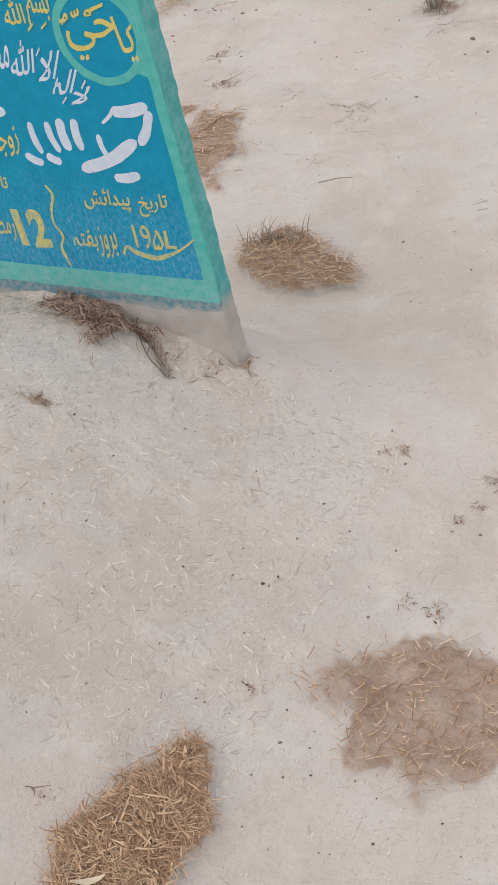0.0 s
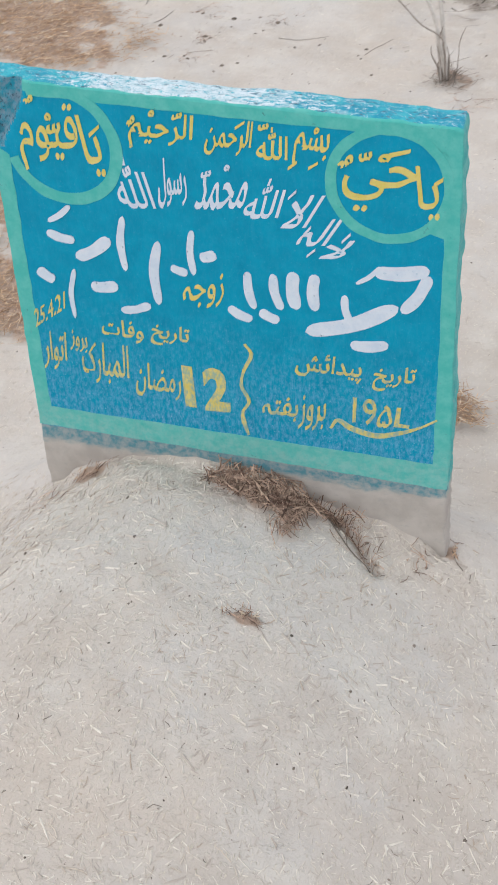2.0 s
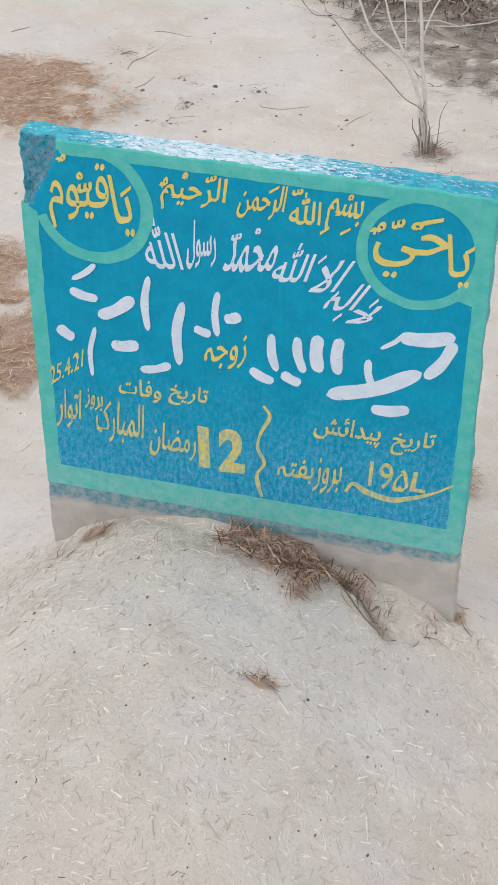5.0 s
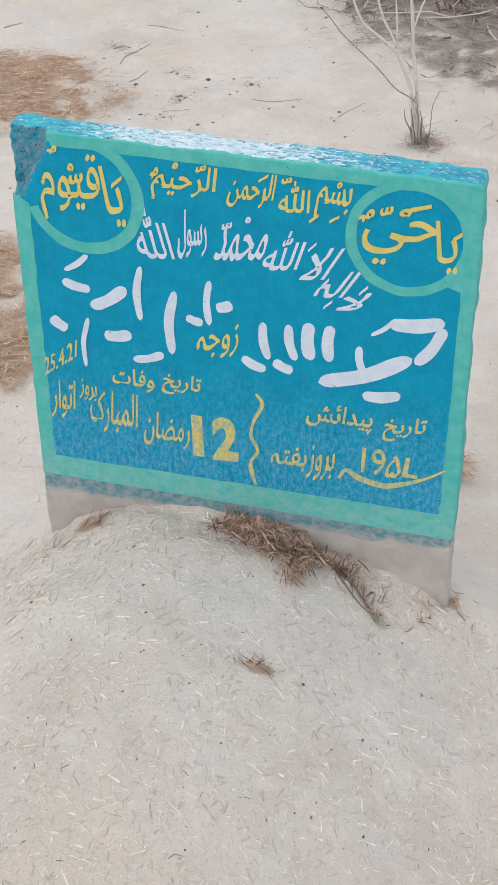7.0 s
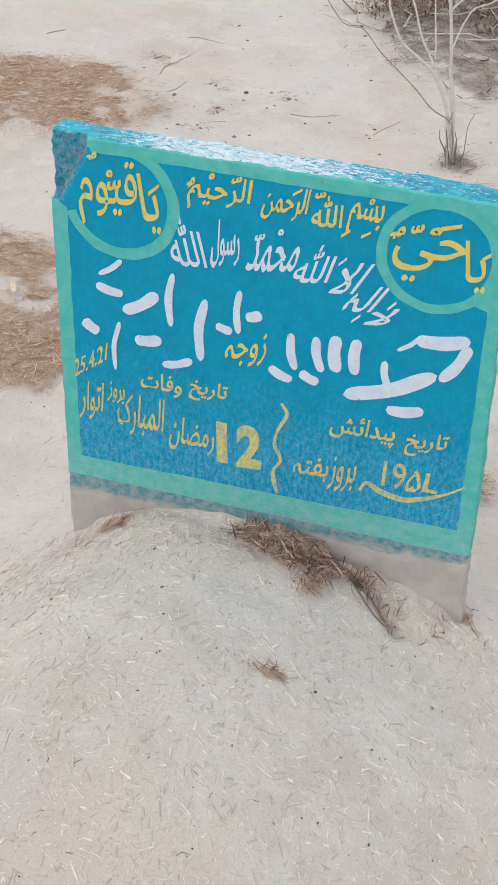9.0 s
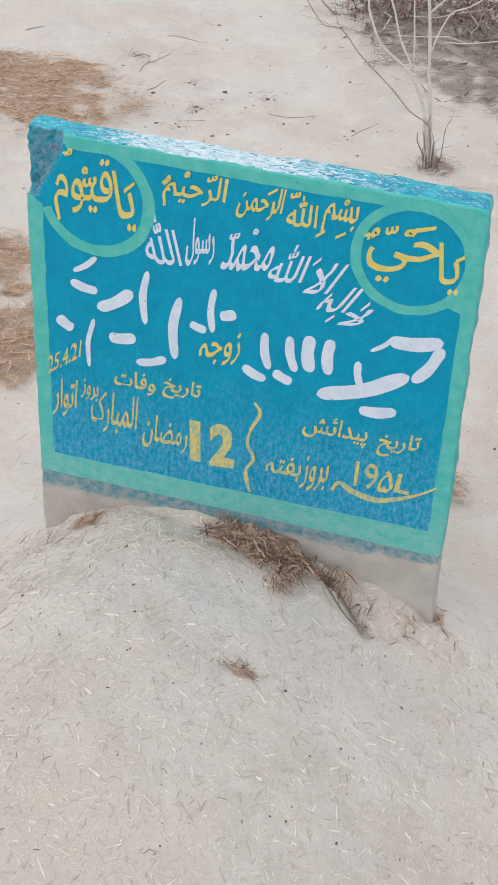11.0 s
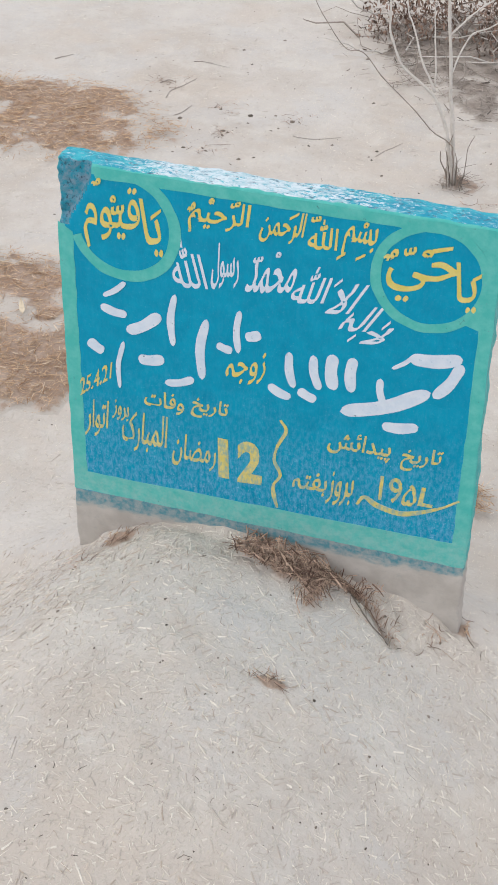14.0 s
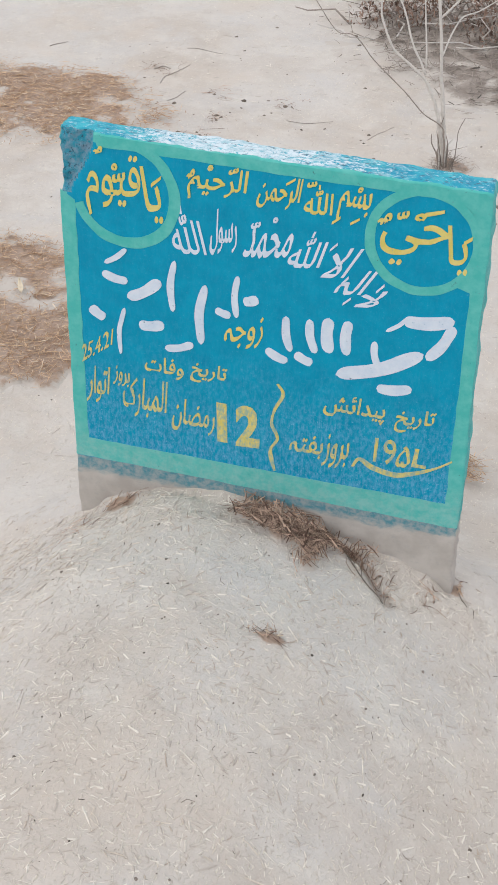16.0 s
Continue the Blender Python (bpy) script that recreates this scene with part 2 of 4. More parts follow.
def stone_top():
    m = Mat("flaking blue and white paint", 0.75, 0.25)
    x = m.axis("X")
    c = m.mix(m.ramp(m.noise(30, 5, 0.7), 0.35, 0.65), (0.015, 0.27, 0.40), (0.05, 0.42, 0.50))
    bare = m.noise(260, 8, 0.82, (0.35, 0.8, 1))
    mid = m.math("MULTIPLY", m.ramp(x, -0.26, -0.10), m.ramp(x, 0.26, -0.02))
    c = m.mix(m.ramp(m.math("ADD", bare, m.math("MULTIPLY", mid, 0.15)), 0.55, 0.64), c, (0.62, 0.70, 0.74))
    c = m.mix(m.ramp(m.math("ADD", m.noise(110, 6, 0.75, (0.35, 1, 1), 12), m.math("MULTIPLY", mid, 0.08)), 0.55, 0.66, 0, 0.7), c, (0.33, 0.52, 0.58))
    c = m.mix(m.ramp(m.noise(170, 6, 0.75, (0.35, 1, 1), 6), 0.555, 0.62, 0, 0.85), c, (0.06, 0.13, 0.19))
    m.bump(m.noise(110, 6, 0.7), 0.8, 0.004)
    return m.done(c)


def stone_side():
    m = Mat("teal-painted cement side", 0.8, 0.25)
    z = m.axis("Z")
    c = m.mix(m.ramp(m.noise(45, 5, 0.7), 0.35, 0.65), (0.055, 0.35, 0.35), (0.14, 0.44, 0.42))
    c = m.mix(m.ramp(m.noise(120, 4, 0.7, shift=4), 0.6, 0.7, 0, 0.7), c, (0.30, 0.33, 0.33))
    edge = m.math("ADD", z, m.math("MULTIPLY", m.math("SUBTRACT", m.noise(14, 5), 0.5), 0.12))
    mud = m.mix(m.ramp(m.noise(22, 5), 0.3, 0.7), (0.40, 0.36, 0.33), (0.48, 0.44, 0.40))
    c = m.mix(m.ramp(edge, 0.10, 0.055), c, mud)
    m.bump(m.noise(90, 6, 0.7), 0.8, 0.004)
    return m.done(c)


def chip_mat():
    m = Mat("chipped cement under thin blue paint", 0.85, 0.2)
    c = m.mix(m.ramp(m.noise(60, 6, 0.75), 0.40, 0.62), (0.025, 0.29, 0.40), (0.20, 0.33, 0.42))
    c = m.mix(m.ramp(m.noise(130, 5, 0.7, shift=4), 0.54, 0.62, 0, 0.85), c, (0.035, 0.085, 0.13))
    m.bump(m.noise(100, 6, 0.75), 1.0, 0.006)
    return m.done(c)


SAND, SOIL = sand(), soil("bare brown soil", (0.34, 0.245, 0.185), (0.48, 0.375, 0.305))
LITTER = soil("grey-brown litter soil", (0.25, 0.21, 0.18), (0.42, 0.37, 0.325))
STRAW = fibre("chopped straw", (0.44, 0.325, 0.23), (0.68, 0.56, 0.43))
PALE = fibre("pale chaff in dried mud", (0.46, 0.405, 0.355), (0.74, 0.69, 0.61))
DARK = fibre("dark crumbs and bark", (0.09, 0.075, 0.06), (0.26, 0.215, 0.18))
BROWN = fibre("brown dry straw", (0.31, 0.180, 0.105), (0.70, 0.50, 0.325))
TAN = fibre("tan straw trodden into mud", (0.43, 0.36, 0.295), (0.64, 0.565, 0.48))
ROOT = fibre("dark dry rootlets", (0.10, 0.055, 0.040), (0.57, 0.40, 0.30))
TWIG = fibre("dry grey twig", (0.20, 0.165, 0.14), (0.36, 0.31, 0.27))
BARK = fibre("bleached grey bark", (0.49, 0.45, 0.41), (0.62, 0.58, 0.54))
LEAF = fibre("withered brown leaf", (0.10, 0.065, 0.05), (0.37, 0.25, 0.19))
FADED = fibre("faded dry twig", (0.30, 0.265, 0.235), (0.43, 0.385, 0.345))
CREAM = fibre("bleached dry leaf", (0.62, 0.52, 0.38), (0.72, 0.62, 0.47))
BLUE, TOP, SIDE, CHIP = blue_face(), stone_top(), stone_side(), chip_mat()
TURQ = paint("turquoise paint", (0.070, 0.425, 0.385), (0.125, 0.485, 0.44), (0.12, 0.31, 0.34))
WHITE = paint("white letter paint", (0.63, 0.69, 0.76), (0.52, 0.61, 0.71), (0.30, 0.46, 0.58))
YELLOW = paint("ochre yellow letter paint", (0.60, 0.50, 0.13), (0.66, 0.57, 0.21), (0.20, 0.37, 0.36), faded=0.8)

# ---- ground ----
def spaced(stops):
    out = [stops[0][0]]
    for (a, _), (b, gap) in zip(stops, stops[1:]):
        n = max(1, round((b - a) / gap))
        out += [a + (b - a) * (k + 1) / n for k in range(n)]
    return np.array(out)


far = [2.2, 2.8, 3.6, 5, 7, 10, 15, 24, 40, 70, 120]
gx = np.concatenate([-np.array(far[::-1]), spaced([(-1.7, 0), (-0.45, 0.02), (0.5, 0.007), (1.25, 0.014), (1.8, 0.03)]), np.array(far)])
gy = np.concatenate([-np.array(far[::-1]), spaced([(-1.7, 0), (-0.6, 0.02), (0.12, 0.007), (3.7, 0.017)]), 2.0 + np.array(far)[1:]])
gy = np.unique(gy)
mx, my = np.meshgrid(gx, gy)
mz = height(mx, my)
nx, ny = len(gx), len(gy)
quads = [(j * nx + i, j * nx + i + 1, (j + 1) * nx + i + 1, (j + 1) * nx + i) for j in range(ny - 1) for i in range(nx - 1)]
ground = obj("ground", np.stack([mx, my, mz], -1).reshape(-1, 3), quads, SAND, smooth=True)
tagged(ground, "pale sandy ground plastered with mud and chopped straw", "ground", kind="structure")

# ---- the gravestone ----
def edge_left(z):
    return -0.302 - 0.022 * (0.668 - np.asarray(z, float)) / 0.73


def edge_right(z):
    return 0.3165 + 0.018 * (0.668 - np.asarray(z, float)) / 0.73


TOPZ, FOOTZ, THICK = 0.668, -0.40, 0.046
stone = new("gravestone")
stone.location = (0, 0.02, -0.09)
tagged(stone, "blue-painted cement gravestone with turquoise border and chipped top corner", "gravestone")


def on_stone(ob):
    ob.parent = stone
    ob.matrix_parent_inverse = Matrix.Translation((0, -0.02, 0.09))
    return ob


def slab():
    """A rounded box of fine faces, bent to the stone's outline, with a broken corner and rough edges."""
    n, m, k = 170, 8, 240
    index, verts, faces = {}, [], []

    def at(i, j, l):
        if (i, j, l) not in index:
            index[i, j, l] = len(verts)
            u, w, v = i / n, j / m, l / k
            z = FOOTZ + (TOPZ - FOOTZ) * v
            p = np.array([-0.5 + u, THICK * w, z])
            verts.append(p)
        return index[i, j, l]

    slots = []
    for i in range(n):
        for l in range(k):
            faces.append((at(i, 0, l), at(i + 1, 0, l), at(i + 1, 0, l + 1), at(i, 0, l + 1)))
            slots.append(0)
            faces.append((at(i, m, l), at(i, m, l + 1), at(i + 1, m, l + 1), at(i + 1, m, l)))
            slots.append(2)
    for i in range(n):
        for j in range(m):
            faces.append((at(i, j, k), at(i + 1, j, k), at(i + 1, j + 1, k), at(i, j + 1, k)))
            slots.append(1)
            faces.append((at(i, j, 0), at(i, j + 1, 0), at(i + 1, j + 1, 0), at(i + 1, j, 0)))
            slots.append(2)
    for j in range(m):
        for l in range(k):
            faces.append((at(0, j, l), at(0, j, l + 1), at(0, j + 1, l + 1), at(0, j + 1, l)))
            slots.append(2)
            faces.append((at(n, j, l), at(n, j + 1, l), at(n, j + 1, l + 1), at(n, j, l + 1)))
            slots.append(2)
    v = np.array(verts)
    z = v[:, 2].copy()
    wide = edge_right(z) - edge_left(z)
    v[:, 0] = edge_left(z) + (v[:, 0] + 0.5) * wide
    # round the edges
    r = 0.006
    lo = np.stack([edge_left(z) + r, np.full(len(z), r), np.full(len(z), FOOTZ)], -1)
    hi = np.stack([edge_right(z) - r, np.full(len(z), THICK - r), np.full(len(z), TOPZ - r)], -1)
    core = np.clip(v, lo, hi)
    off = v - core
    size = np.linalg.norm(off, axis=1)
    corner = (np.abs(off) > 1e-6).sum(1) > 1
    v = np.where((corner & (size > r))[:, None], core + off * (r / np.maximum(size, 1e-9))[:, None], v)
    # rough cast edges: top and sides wander, the front stays nearly flat
    ragged = 0.0022 * vnoise(v[:, 0] + v[:, 1], v[:, 2], 0.03, 21) + 0.0014 * vnoise(v[:, 0], v[:, 2] + v[:, 1], 0.011, 22)
    v[:, 2] += np.where(v[:, 2] > TOPZ - 0.008, ragged + 0.003 * vnoise(v[:, 0], v[:, 1], 0.09, 23), 0)
    side = np.where(v[:, 0] > 0, edge_right(v[:, 2]) - v[:, 0] < 0.004, v[:, 0] - edge_left(v[:, 2]) < 0.004)
    v[:, 0] += np.where(side, 0.95 * ragged + 0.0014 * vnoise(v[:, 1], v[:, 2], 0.10, 24), 0)
    # the top runs slightly down to one side
    v[:, 2] -= 0.020 * v[:, 0] * step(v[:, 2], 0.52, 0.66)
    # the broken corner
    brow = -0.2455 - 0.52 * np.maximum(0.657 - v[:, 2], 0) + 0.006 * vnoise(v[:, 0], v[:, 2], 0.022, 25)
    cut = np.minimum((brow - v[:, 0]) / 0.009, (v[:, 2] - 0.577) / 0.010)
    deep = step(cut, 0.0, 1.0) * (0.010 + 0.0035 * vnoise(v[:, 0], v[:, 2], 0.009, 26) + 0.003 * vnoise(v[:, 0], v[:, 2], 0.035, 27))
    v[:, 1] = np.where(v[:, 1] < THICK * 0.7, v[:, 1] + deep * (1 - v[:, 1] / (THICK * 0.7)), v[:, 1])
    v[:, 0] += step(v[:, 2], 0.565, 0.615) * step(-v[:, 0], 0.27, 0.30) * (0.0028 * vnoise(v[:, 1], v[:, 2], 0.016, 28) + 0.0016 * vnoise(v[:, 1], v[:, 2], 0.006, 29))
    cx, cz = v[:, 0] - edge_right(v[:, 2]) + 0.013, v[:, 2] - TOPZ + 0.0175
    out = np.hypot(cx, cz)
    trim = np.where((cx > 0) & (cz > 0) & (out > 0.013), 0.013 / np.maximum(out, 1e-6), 1.0)
    v[:, 0] -= cx * (1 - trim)
    v[:, 2] -= cz * (1 - trim)
    ob = obj("slab", v, faces, [BLUE, TOP, SIDE, CHIP, TURQ], smooth=True)
    for p, s in zip(ob.data.polygons, slots):
        if s == 0 and max(deep[i] for i in p.vertices) > 0.004:
            s = 3
        elif s == 0:
            c = p.center
            if c.z > 0.0835 and (c.x > edge_right(c.z) - 0.012 or c.x < edge_left(c.z) + 0.011 or c.z > 0.653 - 0.020 * c.x or (c.x > 0.285 and c.z > 0.625)):
                s = 4
        p.material_index = s
    return on_stone(ob)


slab()


def wavy(points, seed, size=0.0011):
    """Moves the points of a painted edge a little, as a brush would."""
    p = np.array(points, float)
    p[:, 0] += size * vnoise(p[:, 0] * 1.3, p[:, 1], 0.022, seed)
    p[:, 1] += size * vnoise(p[:, 0], p[:, 1] * 1.3, 0.022, seed + 1)
    return p


def band(name, outer, inner, y, material, seed, label="", closed=False, wander=0.0011):
    """A painted stripe between two lines of (x, z) points, a paint coat thick."""
    a, b = wavy(outer, seed, wander), wavy(inner, seed + 7, wander)
    n = len(a)
    vs = [(q[0], y, q[1]) for q in a] + [(q[0], y, q[1]) for q in b]
    vs += [(x, y + 0.0012, z) for x, _, z in vs]
    fs = []
    for i in range(n if closed else n - 1):
        k = (i + 1) % n
        fs += [(i, k, n + k, n + i), (2 * n + i, i, k, 2 * n + k)[::-1], (3 * n + i, 3 * n + k, n + k, n + i)]
    return on_stone(obj(name, vs, fs, material, label=label))


def line(x0, z0, x1, z1, n=70):
    return [(x0 + (x1 - x0) * i / n, z0 + (z1 - z0) * i / n) for i in range(n + 1)]


def arc(cx, cz, rx, rz, a0, a1, n=72):
    return [(cx + rx * math.cos(radians(a0 + (a1 - a0) * i / n)), cz + rz * math.sin(radians(a0 + (a1 - a0) * i / n))) for i in range(n + 1)]


Y0 = -0.0004
band("painted_border", line(-0.3182, 0.0863, -0.3039, 0.5806), line(-0.2945, 0.0859, -0.2824, 0.5655), Y0, TURQ, 31)
band("painted_border", line(0.3287, 0.0751, 0.3159, 0.6521), line(0.3060, 0.0755, 0.2989, 0.6522), Y0, TURQ, 33)
band("painted_border", line(-0.2454, 0.6715, 0.3052, 0.6581), line(-0.2414, 0.6548, 0.3047, 0.6408), Y0 - 0.00015, TURQ, 35)
band("painted_border", line(-0.3167, 0.0868, 0.3272, 0.0736), line(-0.3164, 0.1253, 0.3266, 0.1199), Y0 - 0.00015, TURQ, 37)
band("painted_ring", arc(0.2290, 0.5740, 0.0815, 0.0835, 0, 360), arc(0.2295, 0.5740, 0.0675, 0.0700, 0, 360), Y0 - 0.0003, TURQ, 39, closed=True)
band("painted_ring", arc(-0.2041, 0.5851, 0.0833, 0.0872, -163, 78), arc(-0.2051, 0.5862, 0.0678, 0.0711, -163, 78), Y0 - 0.0003, TURQ, 41)
# the corner outside the ring is filled with the border's colour
band("painted_corner", [(0.315, 0.50 + 0.0021 * i) for i in range(73)], arc(0.2290, 0.5740, 0.0790, 0.0810, -50, 92, 72), Y0 + 0.00012, TURQ, 43)

# ---- lettering ----
FORMS = {}
for letters, first, count in (
    ("ا", 0xFE8D, 2), ("ب", 0xFE8F, 4), ("ت", 0xFE95, 4), ("ج", 0xFE9D, 4), ("ح", 0xFEA1, 4), ("خ", 0xFEA5, 4), ("د", 0xFEA9, 2),
    ("ر", 0xFEAD, 2), ("ز", 0xFEAF, 2), ("س", 0xFEB1, 4), ("ش", 0xFEB5, 4), ("ض", 0xFEBD, 4), ("ف", 0xFED1, 4), ("ق", 0xFED5, 4),
    ("ل", 0xFEDD, 4), ("م", 0xFEE1, 4), ("ن", 0xFEE5, 4), ("ه", 0xFEE9, 4), ("و", 0xFEED, 2), ("ئ", 0xFE89, 4), ("پ", 0xFB56, 4),
    ("ک", 0xFB8E, 4), ("ہ", 0xFBA6, 4), ("ی", 0xFEF1, 4), ("\u0001", 0xFEFB, 2),
):
    FORMS[letters] = (first, count)


def joined(word):
    """The word in its joined letter shapes, in the order in which they stand from left to right."""
    word = word.replace("لا", "\u0001")
    if any(c not in FORMS for c in word):
        return word
    out = []
    for i, c in enumerate(word):
        first, count = FORMS[c]
        before = i > 0 and FORMS[word[i - 1]][1] == 4
        after = i + 1 < len(word) and count == 4
        out.append(chr(first + (3 if before and after else 2 if after else 1 if before else 0)))
    return "".join(reversed(out))


def word(text, x, z, wide, tall, turn, material, lean=0.10, bold=0.0, nib=0.0017):
    """One painted word, brushed on the stone's face."""
    c = bpy.data.curves.new("lettering", "FONT")
    c.body, c.resolution_u, c.offset, c.extrude = joined(text), 3, bold, 0.004
    tmp = new("lettering", c)
    bpy.context.view_layer.update()
    me = bpy.data.meshes.new_from_object(tmp.evaluated_get(bpy.context.evaluated_depsgraph_get()))
    bpy.data.objects.remove(tmp)
    bm = bmesh.new()
    bm.from_mesh(me)
    bm.normal_update()
    bmesh.ops.delete(bm, geom=[f for f in bm.faces if abs(f.normal.z) < 0.9 or f.calc_center_median().z < 0], context="FACES")
    rims = [e for e in bm.edges if len(e.link_faces) == 1]
    bm.verts.ensure_lookup_table()
    bm.verts.index_update()
    outward = np.zeros((len(bm.verts), 2))
    for e in rims:
        a, b = (v.co for v in e.verts)
        n = np.array([b.y - a.y, a.x - b.x])
        mid, heart = (a + b) / 2, e.link_faces[0].calc_center_median()
        n *= 1 if n[0] * (mid.x - heart.x) + n[1] * (mid.y - heart.y) > 0 else -1
        for v in e.verts:
            outward[v.index] += n
    walls = bmesh.ops.extrude_edge_only(bm, edges=rims)["geom"]
    for q in walls:
        if isinstance(q, bmesh.types.BMVert):
            q.co.z = -0.004
    bm.to_mesh(me)
    bm.free()
    n = len(me.vertices)
    p = np.zeros(n * 3)
    me.vertices.foreach_get("co", p)
    p = p.reshape(-1, 3)
    lo, hi = p.min(0), p.max(0)
    u = ((p[:, 0] - lo[0]) / (hi[0] - lo[0]) - 0.5) * wide
    v = ((p[:, 1] - lo[1]) / (hi[1] - lo[1]) - 0.5) * tall
    a = radians(turn)
    q = np.zeros((n, 3))
    q[:, 0] = x + u * math.cos(a) + lean * v
    q[:, 2] = z + v + u * math.sin(a)
    # a broad pen: strokes across the nib swell, strokes along it thin out
    m = len(outward)
    outward *= np.array([tall / (hi[1] - lo[1]), wide / (hi[0] - lo[0])])
    outward /= np.maximum(np.linalg.norm(outward, axis=1, keepdims=True), 1e-12)
    swell = nib * (np.abs(outward @ np.array([0.55, 0.835])) - 0.30) * (1 + 0.5 * vnoise(q[:m, 0], q[:m, 2], 0.010, 53))
    q[:m, 0] += outward[:, 0] * swell
    q[:m, 2] += outward[:, 1] * swell
    q[:, 0] += 0.0009 * vnoise(q[:, 0], q[:, 2], 0.012, 51)
    q[:, 2] += 0.0009 * vnoise(q[:, 0], q[:, 2], 0.012, 52)
    # each joined letter lies a hair over the next, as strokes of paint do
    mark = list(range(n))

    def top(i):
        while mark[i] != i:
            mark[i] = mark[mark[i]]
            i = mark[i]
        return i

    for e in me.edges:
        mark[top(e.vertices[0])] = top(e.vertices[1])
    order = {}
    layer = np.array([order.setdefault(top(i), len(order)) for i in range(n)])
    over = 0.0008 if "\u064b" <= text <= "\u0652" else 0.0
    q[:, 1] = np.where(p[:, 2] > 0, -0.0006 - over - 0.00006 * layer - 0.000003 * len(stone.children), 0.0004)
    q[:m, 1] += np.random.default_rng(len(stone.children)).uniform(-0.00003, 0.00003, m)
    me.vertices.foreach_set("co", q.reshape(-1))
    me.update()
    me.materials.clear()
    me.materials.append(material)
    return on_stone(new("lettering", me))


W, Y = WHITE, YELLOW
for row in (
    ("یا", 0.277, 0.569, 0.026, 0.075, 7, Y, -0.1),
    ("حی", 0.218, 0.568, 0.097, 0.064, 3, Y, 0.0),
    ("یا", -0.163, 0.590, 0.025, 0.086, 4, Y, -0.1),
    ("قیوم", -0.222, 0.596, 0.083, 0.098, 3, Y, 0.0),
    ("بسم", 0.130, 0.614, 0.043, 0.049, -3, Y, 0.15),
    ("ﷲ", 0.081, 0.618, 0.039, 0.045, 4, Y, 0.05),
    ("الرحمن", 0.025, 0.620, 0.060, 0.048, 2, Y, 0.15),
    ("الرحیم", -0.065, 0.620, 0.084, 0.053, 0, Y, 0.15),
    ("لا", 0.162, 0.472, 0.035, 0.028, 9, W, 0.75),
    ("الہ", 0.139, 0.496, 0.041, 0.043, 5, W, 0.60),
    ("الا", 0.117, 0.524, 0.037, 0.051, 7, W, 0.55),
    ("ﷲ", 0.069, 0.538, 0.050, 0.060, 9, W, 0.30),
    ("محمد", 0.011, 0.541, 0.068, 0.053, 7, W, 0.25),
    ("رسول", -0.056, 0.548, 0.040, 0.072, 11, W, 0.05),
    ("ﷲ", -0.114, 0.541, 0.049, 0.075, 5, W, -0.20),
    ("زوجہ", -0.026, 0.379, 0.061, 0.054, 14, Y),
    ("تاریخ", -0.082, 0.295, 0.057, 0.038, -2, Y),
    ("وفات", -0.155, 0.293, 0.063, 0.038, -1, Y),
    ("رمضان", -0.108, 0.207, 0.071, 0.065, -1, Y),
    ("المبارک", -0.190, 0.226, 0.073, 0.079, -1, Y),
    ("بروز", -0.227, 0.262, 0.026, 0.038, -9, Y),
    ("اتوار", -0.268, 0.239, 0.037, 0.071, 4, Y),
    ("تاریخ", 0.244, 0.270, 0.059, 0.042, 8, Y),
    ("پیدائش", 0.151, 0.275, 0.094, 0.044, 1, Y),
    ("بروز", 0.126, 0.187, 0.039, 0.067, 4, Y),
    ("ہفتہ", 0.078, 0.187, 0.053, 0.044, 3, Y),
    ("25.4.21", -0.265, 0.315, 0.068, 0.031, 38, Y),
    ("1", -0.061, 0.204, 0.016, 0.077, 1, Y, -0.03, 0.06),
    ("2", -0.019, 0.205, 0.039, 0.081, 3, Y, 0.0, 0.04),
    ("19", 0.203, 0.204, 0.034, 0.048, -1, Y, 0.0),
    ("۵", 0.233, 0.200, 0.020, 0.040, 5, Y),
    ("L", 0.259, 0.202, 0.022, 0.036, 2, Y),
    ("ّ", 0.199, 0.612, 0.016, 0.014, 6, Y),
    ("ُ", 0.219, 0.610, 0.021, 0.014, 8, Y),
    ("َ", 0.241, 0.621, 0.025, 0.009, 8, Y),
    ("ٌ", 0.174, 0.601, 0.019, 0.020, 15, Y),
    ("َ", 0.289, 0.586, 0.011, 0.012, 14, Y),
    ("ّ", -0.212, 0.611, 0.019, 0.018, 2, Y),
    ("ُ", -0.219, 0.625, 0.011, 0.015, -6, Y),
    ("َ", -0.156, 0.612, 0.016, 0.012, 26, Y),
    ("ُ", 0.136, 0.639, 0.010, 0.011, 5, Y),
    ("ِ", 0.133, 0.592, 0.013, 0.007, 20, Y),
    ("ِ", 0.106, 0.590, 0.013, 0.007, 25, Y),
    ("ّ", 0.071, 0.640, 0.013, 0.009, 5, Y),
    ("َ", 0.040, 0.639, 0.013, 0.007, 20, Y),
    ("ّ", -0.041, 0.644, 0.012, 0.009, 5, Y),
    ("ُ", -0.076, 0.643, 0.010, 0.011, 5, Y),
    ("ٌ", -0.104, 0.630, 0.011, 0.018, 20, Y),
    ("ٌ", -0.241, 0.648, 0.013, 0.013, 10, Y),
    ("ّ", -0.008, 0.566, 0.013, 0.010, 8, W),
    ("ُ", 0.018, 0.576, 0.011, 0.011, 8, W),
    ("َ", 0.105, 0.548, 0.013, 0.007, 40, W),
    ("ِ", 0.124, 0.496, 0.013, 0.007, 40, W),
    ("ِ", 0.128, 0.463, 0.014, 0.007, 35, W),
    ("َ", 0.175, 0.492, 0.014, 0.007, 40, W),
):
    word(*row)


